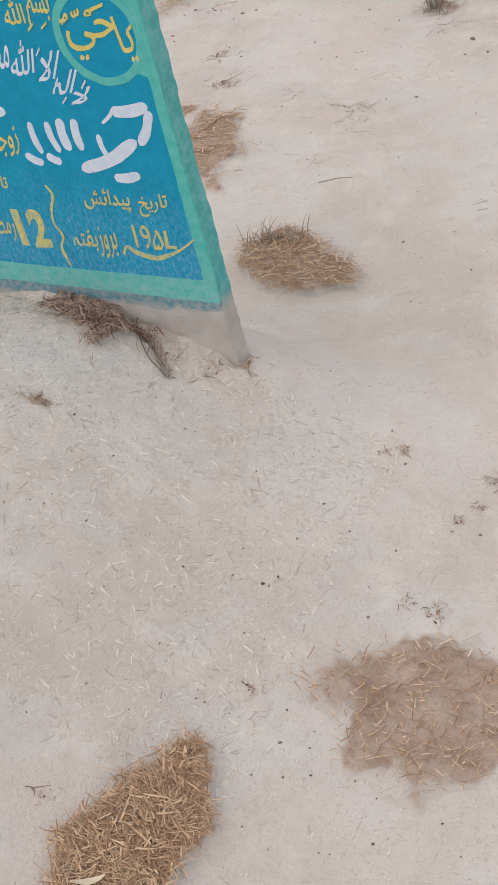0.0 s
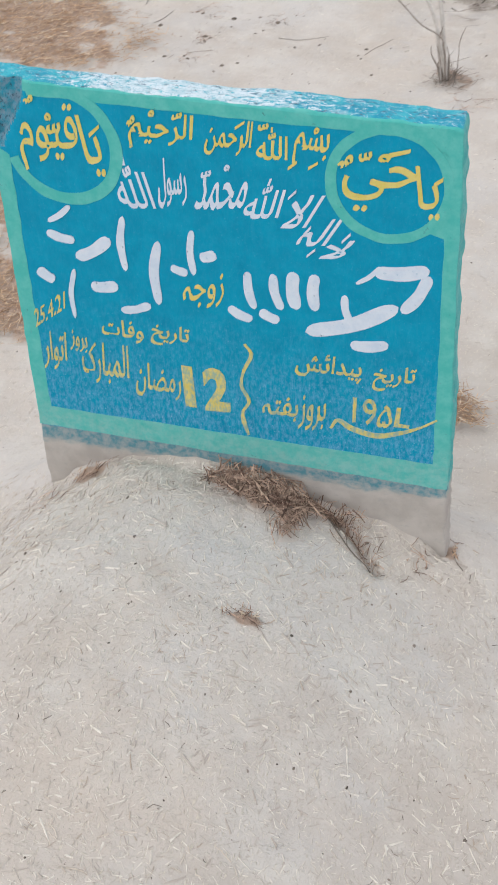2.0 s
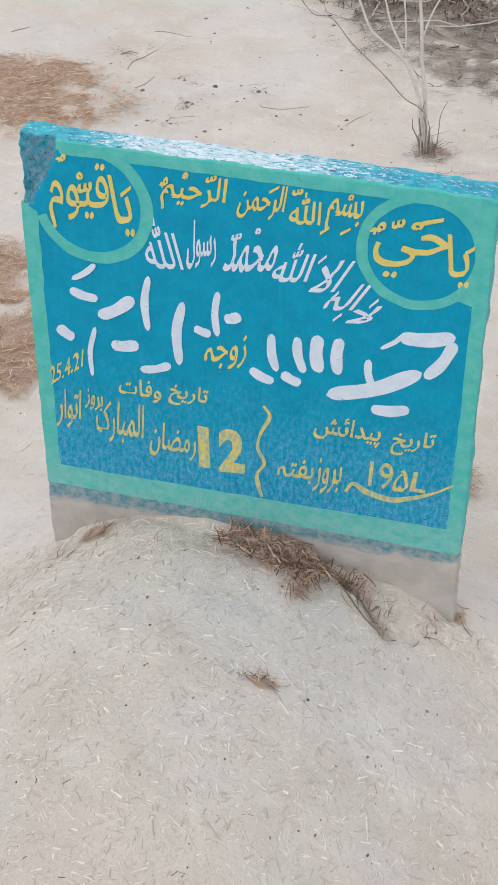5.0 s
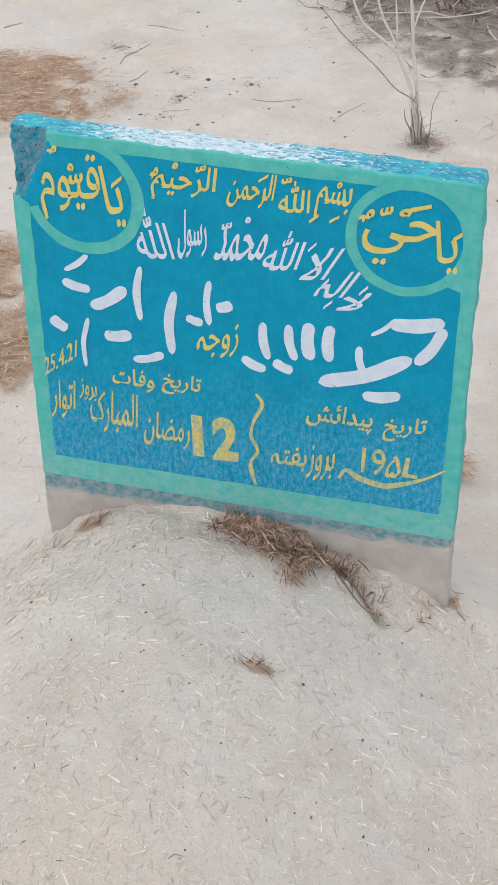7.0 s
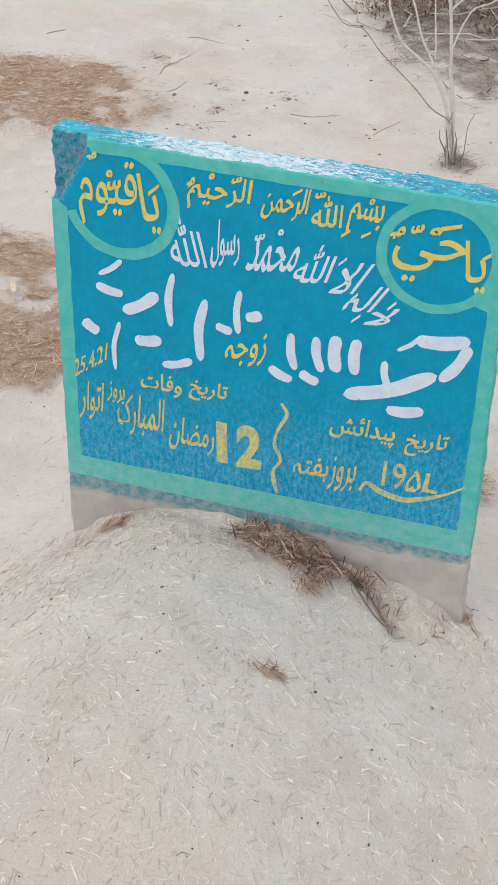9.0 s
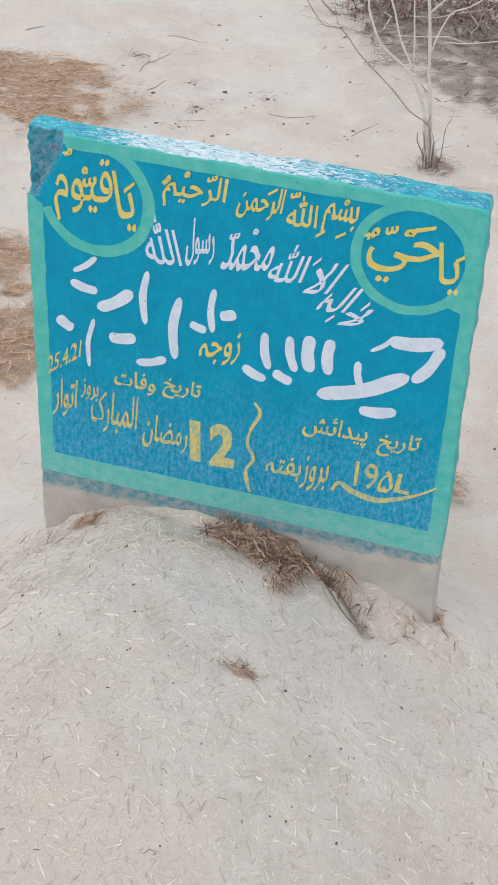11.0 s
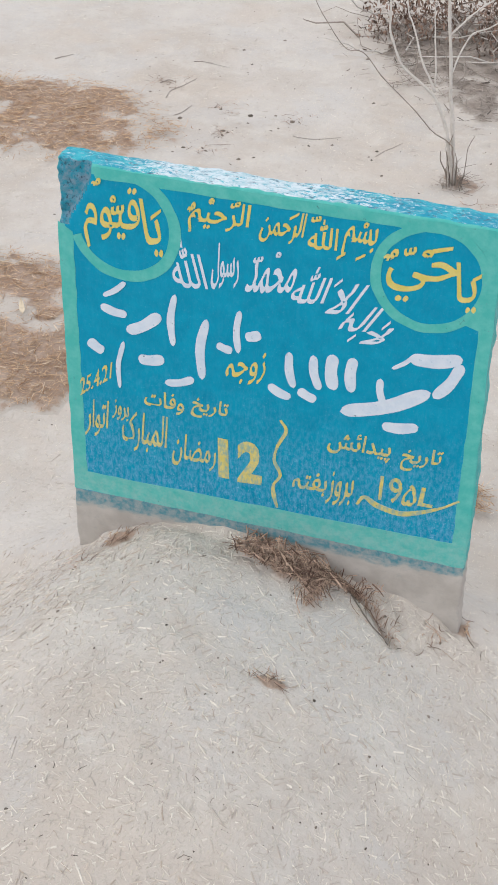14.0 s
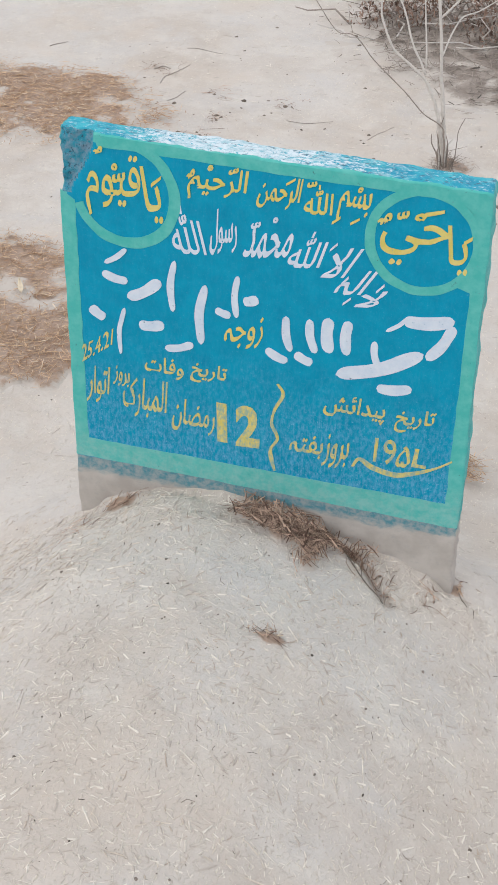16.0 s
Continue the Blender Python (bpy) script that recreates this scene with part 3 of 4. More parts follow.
def stroke(name, points, widths, material, y=-0.0010):
    """A brush stroke of changing width along a bent line."""
    p = np.array(bent(points, 14))
    n = len(p)
    w = np.interp(np.linspace(0, 1, n), np.linspace(0, 1, len(widths)), widths) / 2
    d = np.gradient(p, axis=0)
    d /= np.maximum(np.linalg.norm(d, axis=1, keepdims=True), 1e-9)
    side = np.stack([-d[:, 1], d[:, 0]], -1) * w[:, None]
    return band(name, p + side, p - side, y, material, 61, wander=0.0005)


stroke("painted_divider", [(0.029, 0.298), (0.038, 0.279), (0.025, 0.248), (0.021, 0.219), (0.031, 0.193), (0.020, 0.170), (0.022, 0.147), (0.027, 0.126)], [0.004, 0.006, 0.004, 0.006, 0.004, 0.007, 0.004], YELLOW)
stroke("painted_flourish", [(0.153, 0.163), (0.164, 0.180), (0.185, 0.168), (0.220, 0.161), (0.251, 0.170), (0.283, 0.187), (0.307, 0.206)], [0.004, 0.006, 0.010, 0.010, 0.007, 0.004, 0.002], YELLOW)

# the names are plain bars
lap = 0
for x0, z0, x1, z1, w in (
    (0.118, 0.333, 0.246, 0.393, 0.022), (0.212, 0.444, 0.285, 0.456, 0.020), (0.181, 0.320, 0.234, 0.328, 0.017), (0.188, 0.422, 0.220, 0.452, 0.006),
    (0.251, 0.384, 0.285, 0.447, 0.016), (0.173, 0.402, 0.180, 0.359, 0.010), (0.104, 0.430, 0.106, 0.369, 0.017), (0.133, 0.430, 0.133, 0.370, 0.015),
    (0.039, 0.422, 0.047, 0.361, 0.012), (0.009, 0.359, 0.043, 0.342, 0.014), (0.075, 0.423, 0.085, 0.365, 0.012), (0.054, 0.359, 0.082, 0.346, 0.014),
    (-0.035, 0.478, -0.037, 0.406, 0.009), (-0.070, 0.415, -0.046, 0.408, 0.012), (-0.027, 0.436, -0.004, 0.444, 0.015),
    (-0.132, 0.488, -0.137, 0.399, 0.010), (-0.085, 0.455, -0.093, 0.348, 0.013), (-0.152, 0.330, -0.106, 0.346, 0.012), (-0.209, 0.412, -0.155, 0.450, 0.017), (-0.193, 0.366, -0.152, 0.373, 0.016), (-0.215, 0.393, -0.226, 0.306, 0.007),
    (-0.243, 0.468, -0.207, 0.496, 0.008), (-0.248, 0.450, -0.207, 0.441, 0.013), (-0.271, 0.386, -0.248, 0.369, 0.016),
):
    lap += 1
    ends = [1.12 * w * (1 - abs(2 * k / 24 - 1) ** 6) ** 0.5 * (0.96 + 0.04 * math.sin(k * 0.4 + lap)) for k in range(25)]
    stroke("painted_bar", [(x0, z0), ((x0 + x1) / 2 + 0.06 * (z1 - z0), (z0 + z1) / 2 - 0.06 * (x1 - x0)), (x1, z1)], ends, WHITE, -0.0007 - 0.00004 * lap)


# ---- straw, chaff and crumbs ----
def strands(xs, ys, lengths, widths, lift, bend=0.25, seg=2, steep=0.25):
    """Thin bent three-sided stalks lying on the ground at those places."""
    n = len(xs)
    a = RNG.uniform(0, 2 * math.pi, n)
    b = RNG.normal(0, bend, n)
    tilt = RNG.normal(0, steep, n)
    rings = []
    for k in range(seg + 1):
        s = (k / seg - 0.5) * lengths
        ang = a + b * (k / seg - 0.5) * 2
        cx, cy = xs + s * np.cos(ang), ys + s * np.sin(ang)
        cz = height(cx, cy) + lift + np.abs(s * np.sin(tilt)) * 0.6 * (np.sign(s) * np.sign(tilt) > 0)
        taper = 1.0 - 0.45 * (k == seg)
        px, py = -np.sin(ang) * widths / 2 * taper, np.cos(ang) * widths / 2 * taper
        rings.append(np.stack([np.stack([cx + px, cy + py, cz], -1), np.stack([cx, cy, cz + widths * 0.45], -1), np.stack([cx - px, cy - py, cz], -1)], 1))
    v = np.stack(rings, 1).reshape(-1, 3)
    per = 3 * (seg + 1)
    f = []
    for i in range(n):
        o = i * per
        for k in range(seg):
            q = o + 3 * k
            f += [(q, q + 1, q + 4, q + 3), (q + 1, q + 2, q + 5, q + 4)]
    return v, f


def crumbs(xs, ys, sizes):
    """Small angular lumps, half sunk in the ground."""
    vs, fs = [], []
    shape = [(1, 0, 0), (0.4, 0.9, 0.1), (-0.7, 0.7, 0), (-1, -0.1, 0.1), (-0.4, -0.9, 0), (0.6, -0.8, 0.1), (0.2, 0.1, 0.75), (-0.3, -0.2, 0.65)]
    tri = [(0, 1, 6), (1, 2, 6), (2, 7, 6), (2, 3, 7), (3, 4, 7), (4, 5, 7), (5, 6, 7), (5, 0, 6)]
    for x, y, s in zip(xs, ys, sizes):
        a, sq = RNG.uniform(0, 6.28), RNG.uniform(0.45, 1.0)
        o, base = len(vs), float(height(x, y)) - 0.1 * s
        for p in shape:
            k = s * RNG.uniform(0.8, 1.2)
            u, w = p[0] * k, p[1] * k * sq
            vs.append((x + u * math.cos(a) - w * math.sin(a), y + u * math.sin(a) + w * math.cos(a), base + p[2] * k * 0.8))
        fs += [tuple(i + o for i in t) for t in tri]
    return vs, fs


def inside(x, y, poly):
    hit = np.zeros(len(x), bool)
    for (x0, y0), (x1, y1) in zip(poly, poly[1:] + poly[:1]):
        if y0 != y1:
            hit ^= ((y0 > y) != (y1 > y)) & (x < (x1 - x0) * (y - y0) / (y1 - y0) + x0)
    return hit


def rim(x, y, poly):
    """How far places lie inside an outline (negative: outside)."""
    gap = np.min([line_gap(x, y, *p, *q) for p, q in zip(poly, poly[1:] + poly[:1])], axis=0)
    return np.where(inside(x, y, poly), gap, -gap)


def scatter(x0, x1, y0, y1, n):
    return RNG.uniform(x0, x1, n), RNG.uniform(y0, y1, n)


def off_stone(x, y):
    return ~((y > -0.006) & (y < THICK + 0.006) & (x > -0.325) & (x < 0.345))


# straw worked into the mud all over, thickest on the mound
pieces = []
for box, n, size, wide in (((-0.60, 0.65, -0.80, 0.0), 11000, 0.0070, 0.0013), ((-0.60, 0.65, -0.80, 0.0), 3200, 0.0100, 0.0026), ((-0.40, 0.45, -0.09, -0.004), 1500, 0.012, 0.0011), ((-1.3, 1.2, -1.3, 0.6), 7000, 0.010, 0.0013), ((-1.6, 1.3, 0.5, 3.4), 4200, 0.014, 0.0016)):
    x, y = scatter(*box, n)
    keep = off_stone(x, y)
    x, y = x[keep], y[keep]
    pieces.append(strands(x, y, RNG.gamma(3.0, size / 3, len(x)), wide * RNG.uniform(0.5, 1.7, len(x)), -wide * 0.10, 0.06, 1, 0.10))
v, f = gather(pieces)
tagged(obj("chaff", v, f, PALE), "pale chopped straw trodden into the dried mud", "straw", kind="stuff")

# tan straw lies thicker beside the stone's feet and in drifts over the mound
x, y = scatter(-0.75, 0.60, -0.75, 0.10, 30000)
drift = 0.5 + 0.5 * vnoise(x, y, 0.16, 81) + 0.3 * vnoise(x, y, 0.05, 82)
feet = np.exp(-(((x + 0.30) / 0.16) ** 2) - ((y + 0.10) / 0.16) ** 2) + 1.6 * np.exp(-(((x - 0.26) / 0.11) ** 2) - ((y + 0.03) / 0.07) ** 2)
keep = off_stone(x, y) & (RNG.uniform(0, 1, len(x)) < 0.10 * step(drift, 0.55, 1.0) + 0.38 * feet * step(drift, 0.1, 0.8))
x, y = x[keep], y[keep]
v, f = strands(x, y, RNG.gamma(3.0, 0.0031, len(x)), 0.0015 * RNG.uniform(0.5, 1.8, len(x)), RNG.uniform(-0.0004, 0.0009, len(x)), 0.10, 2, 0.10)
tagged(obj("tan_straw", v, f, TAN), "tan straw gathered round the foot of the gravestone", "straw", kind="stuff")

x, y = scatter(-1.3, 1.1, -1.2, 3.3, 420)
keep = off_stone(x, y)
v1 = crumbs(x[keep], y[keep], np.minimum(RNG.gamma(2.0, 0.0011, int(keep.sum())) + 0.0008, 0.0034))
xm, ym = scatter(-0.5, 0.6, -0.75, -0.02, 240)
v0 = crumbs(xm, ym, RNG.gamma(2.0, 0.0005, 240) + 0.0005)
x, y = scatter(-0.5, 0.6, -0.7, 0.0, 130)
v2 = strands(x, y, RNG.gamma(3, 0.003, 130), 0.0008 * RNG.uniform(0.5, 1.5, 130), 0.0002, 0.3, 2, 0.1)
x, y = scatter(0.55, 1.0, -0.95, -0.60, 60)
v3 = crumbs(x, y, np.minimum(RNG.gamma(2.0, 0.0009, 60) + 0.0006, 0.0026))
x, y = scatter(-1.1, 0.6, 1.4, 3.3, 900)
near = np.exp(-(((x + 0.75) / 0.35) ** 2) - ((y - 2.1) / 0.30) ** 2)
keep = RNG.uniform(0, 1, 900) < 0.12 + 0.35 * near
v4 = crumbs(x[keep], y[keep], RNG.gamma(2.0, 0.0014, int(keep.sum())) + 0.0008)
v, f = gather([v0, v1, v2, v3, v4])
tagged(obj("crumbs", v, f, DARK), "dark crumbs of earth and bark strewn on the ground", "crumbs", kind="stuff")


def straw_patch(outline, label, n, long=0.030, wide=0.0017, soil_high=0.007, edge=0.025, seed=0, stalk=BROWN, earth=SOIL, flakes=STRAW):
    """A worn patch of bare soil under loose straw, fading out at its edge."""
    xs, ys = [p[0] for p in outline], [p[1] for p in outline]
    size = max(max(xs) - min(xs), max(ys) - min(ys))
    gap = max(0.006, size / 90)
    ax, ay = np.arange(min(xs) - 0.04, max(xs) + 0.04, gap), np.arange(min(ys) - 0.04, max(ys) + 0.04, gap)
    px, py = np.meshgrid(ax, ay)
    d = rim(px.ravel(), py.ravel(), outline) + edge * 0.9 * vnoise(px.ravel(), py.ravel(), 0.05, 70 + seed) + edge * 0.5 * vnoise(px.ravel(), py.ravel(), 0.017, 71 + seed)
    g = np.clip(d / edge, -1, 1)

    def bald(bx, by):
        """Where the pale ground shows through the straw."""
        if size < 0.36:
            return np.zeros(len(bx))
        return step(0.6 * vnoise(bx, by, 0.13, 74 + seed) + 0.6 * vnoise(bx, by, 0.045, 75 + seed), 0.0, 0.62)

    pz = height(px, py).ravel() + soil_high * (g + 0.2) + 0.0015 * vnoise(px.ravel(), py.ravel(), 0.012, 72)
    w, h = len(ax), len(ay)
    quads = [q for q in ((j * w + i, j * w + i + 1, (j + 1) * w + i + 1, (j + 1) * w + i) for j in range(h - 1) for i in range(w - 1)) if max(g[k] for k in q) > -0.35]
    root = new("straw_patch")
    tagged(root, label, "straw patch", kind="stuff")
    bed = obj("bare_soil", np.stack([px.ravel(), py.ravel(), pz], -1), quads, earth, root, smooth=True)
    bed.data.attributes.new("worn", "FLOAT", "POINT").data.foreach_set("value", (g - 0.95 * bald(px.ravel(), py.ravel())).astype(np.float32))
    x, y = scatter(min(xs) - edge, max(xs) + edge, min(ys) - edge, max(ys) + edge, n * 6)
    keep = (rim(x, y, outline) + RNG.normal(0, edge * 0.45, len(x)) > 0.1 * edge) & off_stone(x, y) & (RNG.uniform(0, 1, len(x)) > 0.8 * bald(x, y))
    x, y = x[keep][:n], y[keep][:n]
    loose = obj("loose_straw", *strands(x, y, RNG.gamma(3, long / 3, len(x)), wide * RNG.uniform(0.4, 1.5, len(x)), soil_high * 1.2 + 0.0015 + RNG.uniform(0, 0.007, len(x)), 0.09, 3, 0.12), stalk, root)
    k = min(len(x), max(5, len(x) // 12))
    flake = obj("straw_flakes", *strands(x[:k], y[:k], RNG.gamma(4, long * 0.8 / 4, k), wide * RNG.uniform(1.3, 2.6, k), soil_high * 1.2 + 0.0085, 0.06, 2, 0.08), flakes, root)
    tagged(loose, kind="stuff")
    tagged(flake, kind="stuff")
    return root


straw_patch([(0.562, -0.712), (0.597, -0.722), (0.636, -0.802), (0.658, -0.831), (0.642, -0.893), (0.634, -0.974), (0.524, -1.044), (0.475, -0.944), (0.515, -0.851), (0.512, -0.825), (0.548, -0.768)], "heap of loose brown straw on the sandy ground", 3600, 0.018, 0.0012, 0.010, 0.012, seed=1, flakes=BROWN)
straw_patch([(0.672, -0.572), (0.667, -0.537), (0.704, -0.491), (0.768, -0.443), (0.845, -0.398), (0.907, -0.399), (0.964, -0.436), (0.994, -0.560), (0.959, -0.630), (0.903, -0.659), (0.898, -0.691), (0.842, -0.652), (0.784, -0.678), (0.733, -0.593)], "worn brown patch of soil with scattered straw", 620, 0.017, 0.0012, 0.006, 0.026, seed=2)
straw_patch([(0.018, 0.558), (0.011, 0.654), (0.070, 0.713), (0.128, 0.722), (0.242, 0.645), (0.335, 0.571), (0.343, 0.524), (0.205, 0.476), (0.133, 0.484)], "low tuft of brown straw and soil behind the gravestone", 1500, 0.024, 0.0012, 0.014, 0.022, seed=3)
straw_patch([(-0.519, 1.325), (-0.331, 1.316), (-0.237, 1.138), (-0.180, 1.084), (-0.242, 1.019), (-0.185, 0.884), (-0.251, 0.902), (-0.370, 1.069)], "thin brown straw patch on the sand", 700, 0.026, 0.0014, 0.007, 0.03, seed=4)
straw_patch([(-1.628, 2.297), (-1.383, 2.321), (-1.276, 2.348), (-1.114, 2.333), (-0.941, 2.158), (-0.848, 2.092), (-0.833, 2.018), (-0.886, 1.937), (-1.007, 1.830), (-1.096, 1.786), (-1.162, 1.777), (-1.696, 1.766)], "wide patch of trampled brown straw", 4200, 0.022, 0.0014, 0.008, 0.07, seed=5)
straw_patch([(-1.168, 1.212), (-0.935, 1.218), (-0.865, 1.195), (-0.810, 1.178), (-0.675, 0.888), (-0.613, 0.722), (-0.635, 0.657), (-0.662, 0.608), (-0.681, 0.590), (-1.043, 0.559)], "brown straw patch beside the gravestone", 3600, 0.020, 0.0012, 0.009, 0.04, seed=6)
straw_patch([(-0.034, -0.050), (-0.022, -0.021), (0.015, -0.005), (0.063, -0.008), (0.128, -0.017), (0.165, -0.018), (0.202, -0.025), (0.179, -0.041), (0.136, -0.046), (0.116, -0.113), (0.100, -0.116), (0.086, -0.075), (0.038, -0.070)], "tangle of dry roots and straw at the foot of the gravestone", 1150, 0.020, 0.0012, 0.011, 0.012, seed=7, stalk=ROOT, flakes=ROOT)
straw_patch([(0.064, -0.281), (0.086, -0.266), (0.119, -0.270), (0.115, -0.286), (0.086, -0.290)], "small scrap of brown bark and straw on the mound", 45, 0.013, 0.0010, 0.003, 0.006, seed=8, stalk=ROOT, flakes=STRAW)
straw_patch([(0.336, 0.035), (0.342, 0.042), (0.349, 0.011), (0.349, 0.002), (0.342, -0.003), (0.334, 0.002)], "dry rootlets at the stone's corner", 80, 0.016, 0.0008, 0.0012, 0.008, seed=9, stalk=ROOT, flakes=BROWN)
straw_patch([(-0.266, -0.035), (-0.259, -0.012), (-0.208, -0.016), (-0.200, -0.024), (-0.227, -0.046)], "dry rootlets at the stone's foot", 60, 0.015, 0.0008, 0.003, 0.008, seed=12, stalk=ROOT, flakes=BROWN)
straw_patch([(0.128, -0.002), (0.207, -0.043), (0.244, -0.093), (0.195, -0.055), (0.116, -0.014)], "dark rootlets and straw caught in a crack of the mud mound", 130, 0.013, 0.0009, 0.003, 0.006, seed=13, stalk=ROOT, flakes=ROOT)


def grass_tuft(x0, y0, x1, y1, n, tall):
    """Thin dry blades that stand along a short line on the ground."""
    root = new("grass_tuft")
    root.location = ((x0 + x1) / 2, (y0 + y1) / 2, float(height((x0 + x1) / 2, (y0 + y1) / 2)))
    tagged(root, "thin tuft of dry grey grass standing in brown straw", "grass tuft", kind="stuff")
    blades = []
    for i in range(n):
        u = RNG.uniform(0, 1)
        x, y = x0 + (x1 - x0) * u + RNG.normal(0, 0.012), y0 + (y1 - y0) * u + RNG.normal(0, 0.012)
        z, h = float(height(x, y)), tall * RNG.uniform(0.45, 1.2)
        dx, dy = RNG.normal(0, 0.30 * h, 2)
        blades.append(tube([(x, y, z - 0.005), (x + dx * 0.3, y + dy * 0.3, z + h * 0.5), (x + dx * 0.7, y + dy * 0.7, z + h * 0.85), (x + dx, y + dy, z + h)], (0.0013, 0.0011, 0.0008, 0.0004), 4))
    ob = tagged(obj("blades", *gather(blades), FADED, root), kind="stuff")
    ob.matrix_parent_inverse = Matrix.Translation(-Vector(root.location))


grass_tuft(0.02, 0.62, 0.15, 0.69, 64, 0.055)


def scrap(x, y, size, n, label="scrap of dark twigs and bark on the sand"):
    """A little knot of bark bits and rootlets."""
    px, py = x + RNG.normal(0, size / 2, n), y + RNG.normal(0, size / 2, n)
    root = new("bark_scrap")
    root.location = (x, y, float(height(x, y)))
    tagged(root, label, "bark scrap", "bark scraps on the sand")
    for nm, geo, m in (
        ("rootlet_tangle", strands(px, py, RNG.gamma(3, size / 4, n), RNG.uniform(0.0006, 0.0014, n), RNG.uniform(0, 0.004, n), 0.4, 3, 0.2), ROOT),
        ("bark_grit", crumbs(px[: n // 4], py[: n // 4], RNG.uniform(0.0015, 0.004, n // 4)), DARK),
    ):
        ob = tagged(obj(nm, *geo, m, root), kind="stuff")
        ob.matrix_parent_inverse = Matrix.Translation(-Vector(root.location))


for x, y, size, n in ((0.646, -0.021, 0.018, 16), (0.620, -0.043, 0.02, 8), (0.813, -0.034, 0.022, 22), (0.787, -0.150, 0.012, 14), (0.806, -0.107, 0.015, 12), (0.810, -0.349, 0.022, 18), (0.761, -0.345, 0.018, 8), (0.611, -0.598, 0.02, 10), (0.436, -0.895, 0.02, 14), (0.038, 1.340, 0.04, 14), (0.021, 1.056, 0.035, 12), (-0.203, 1.431, 0.04, 10), (-0.701, 2.117, 0.05, 18), (-0.756, 2.289, 0.05, 16), (-0.736, 1.983, 0.05, 16), (-0.507, 2.261, 0.05, 16), (-1.009, 2.465, 0.06, 18), (0.108, 1.838, 0.06, 12), (0.274, 2.116, 0.08, 20), (-0.289, -0.068, 0.03, 12), (0.297, -0.045, 0.03, 14), (0.216, -0.057, 0.03, 14), (-0.546, 1.649, 0.045, 26), (-0.447, 1.484, 0.05, 34), (-0.033, 1.353, 0.04, 14), (0.05, 1.25, 0.05, 12)):
    scrap(x, y, size, n)


# crumbs that stand out singly
def clod(x, y, s, label="small dark clod of earth on the sand"):
    root = obj("clod", *crumbs([x], [y], [s * (0.72 if y > 1 else 0.75)]), DARK)
    return tagged(root, label, "clod", "clods on the ground")


for x, y, s in (
    (-0.136, -0.108, 0.0050), (0.012, -0.271, 0.0030), (-0.062, -0.312, 0.0032), (0.078, -0.418, 0.0030), (0.251, -0.319, 0.0040), (-0.055, -0.138, 0.0026), (-0.311, -0.049, 0.0035), (-0.014, -0.484, 0.003),
    (-0.520, 2.255, 0.013), (-0.499, 2.261, 0.010), (-0.300, 2.464, 0.009), (-0.358, 2.119, 0.009), (-0.234, 2.076, 0.007), (-0.172, 1.965, 0.009), (-0.395, 2.836, 0.011), (-0.869, 2.168, 0.014), (-0.709, 2.116, 0.015), (-0.692, 2.109, 0.011),
    (-0.721, 1.975, 0.010), (-0.737, 1.990, 0.008), (-0.787, 2.293, 0.012), (-0.766, 2.280, 0.010), (-0.569, 1.974, 0.008), (-0.793, 1.976, 0.012), (-0.549, 2.193, 0.008), (0.129, 2.126, 0.009), (-0.839, 2.801, 0.010),
    (0.377, 0.718, 0.007), (0.631, -0.250, 0.004), (0.661, -0.057, 0.006), (0.785, -0.181, 0.004), (0.831, -0.173, 0.006), (-0.457, 1.485, 0.014), (-0.561, 1.661, 0.011), (0.819, -0.373, 0.006), (0.682, -0.668, 0.004),
):
    clod(x, y, s)


def fallen_twig(points, r, label="thin dry twig lying on the sand", material=FADED):
    path = [(x, y, float(height(x, y)) + r * 0.8) for x, y in (q[:2] for q in bent([(*p, 0) for p in points], 5))]
    v, f = tube(path, np.linspace(r, r * 0.5, len(path)), 5)
    return tagged(obj("fallen_twig", v, f, material, smooth=True), label, "twig", "twigs on the ground")


for pts, r in (
    ([(-0.488, 2.145), (-0.421, 2.148), (-0.345, 2.182)], 0.0013), ([(-0.215, 2.082), (-0.182, 2.145), (-0.153, 2.194)], 0.0012), ([(-0.966, 2.317), (-0.972, 2.389), (-0.945, 2.439), (-0.922, 2.510)], 0.0017),
    ([(-0.926, 2.150), (-0.880, 2.203), (-0.867, 2.290)], 0.0017), ([(-1.029, 2.440), (-1.009, 2.479), (-0.978, 2.462)], 0.0022), ([(-1.446, 2.523), (-1.425, 2.558), (-1.401, 2.583)], 0.0020), ([(-0.979, 2.659), (-0.913, 2.664), (-0.848, 2.654)], 0.0014),
    ([(0.823, -0.065), (0.839, -0.033), (0.843, 0.007)], 0.0015), ([(0.070, 0.949), (0.108, 0.971), (0.153, 0.977)], 0.0015),
):
    fallen_twig(pts, r)
for pts, r in (([(0.145, -0.016), (0.167, -0.047), (0.202, -0.082), (0.229, -0.092), (0.256, -0.095)], 0.0014), ([(0.158, -0.041), (0.186, -0.053), (0.194, -0.074)], 0.0011), ([(0.341, 0.022), (0.349, 0.001), (0.364, -0.017)], 0.0012)):
    fallen_twig(pts, r, "thin dark dry root lying on the mud mound", DARK)


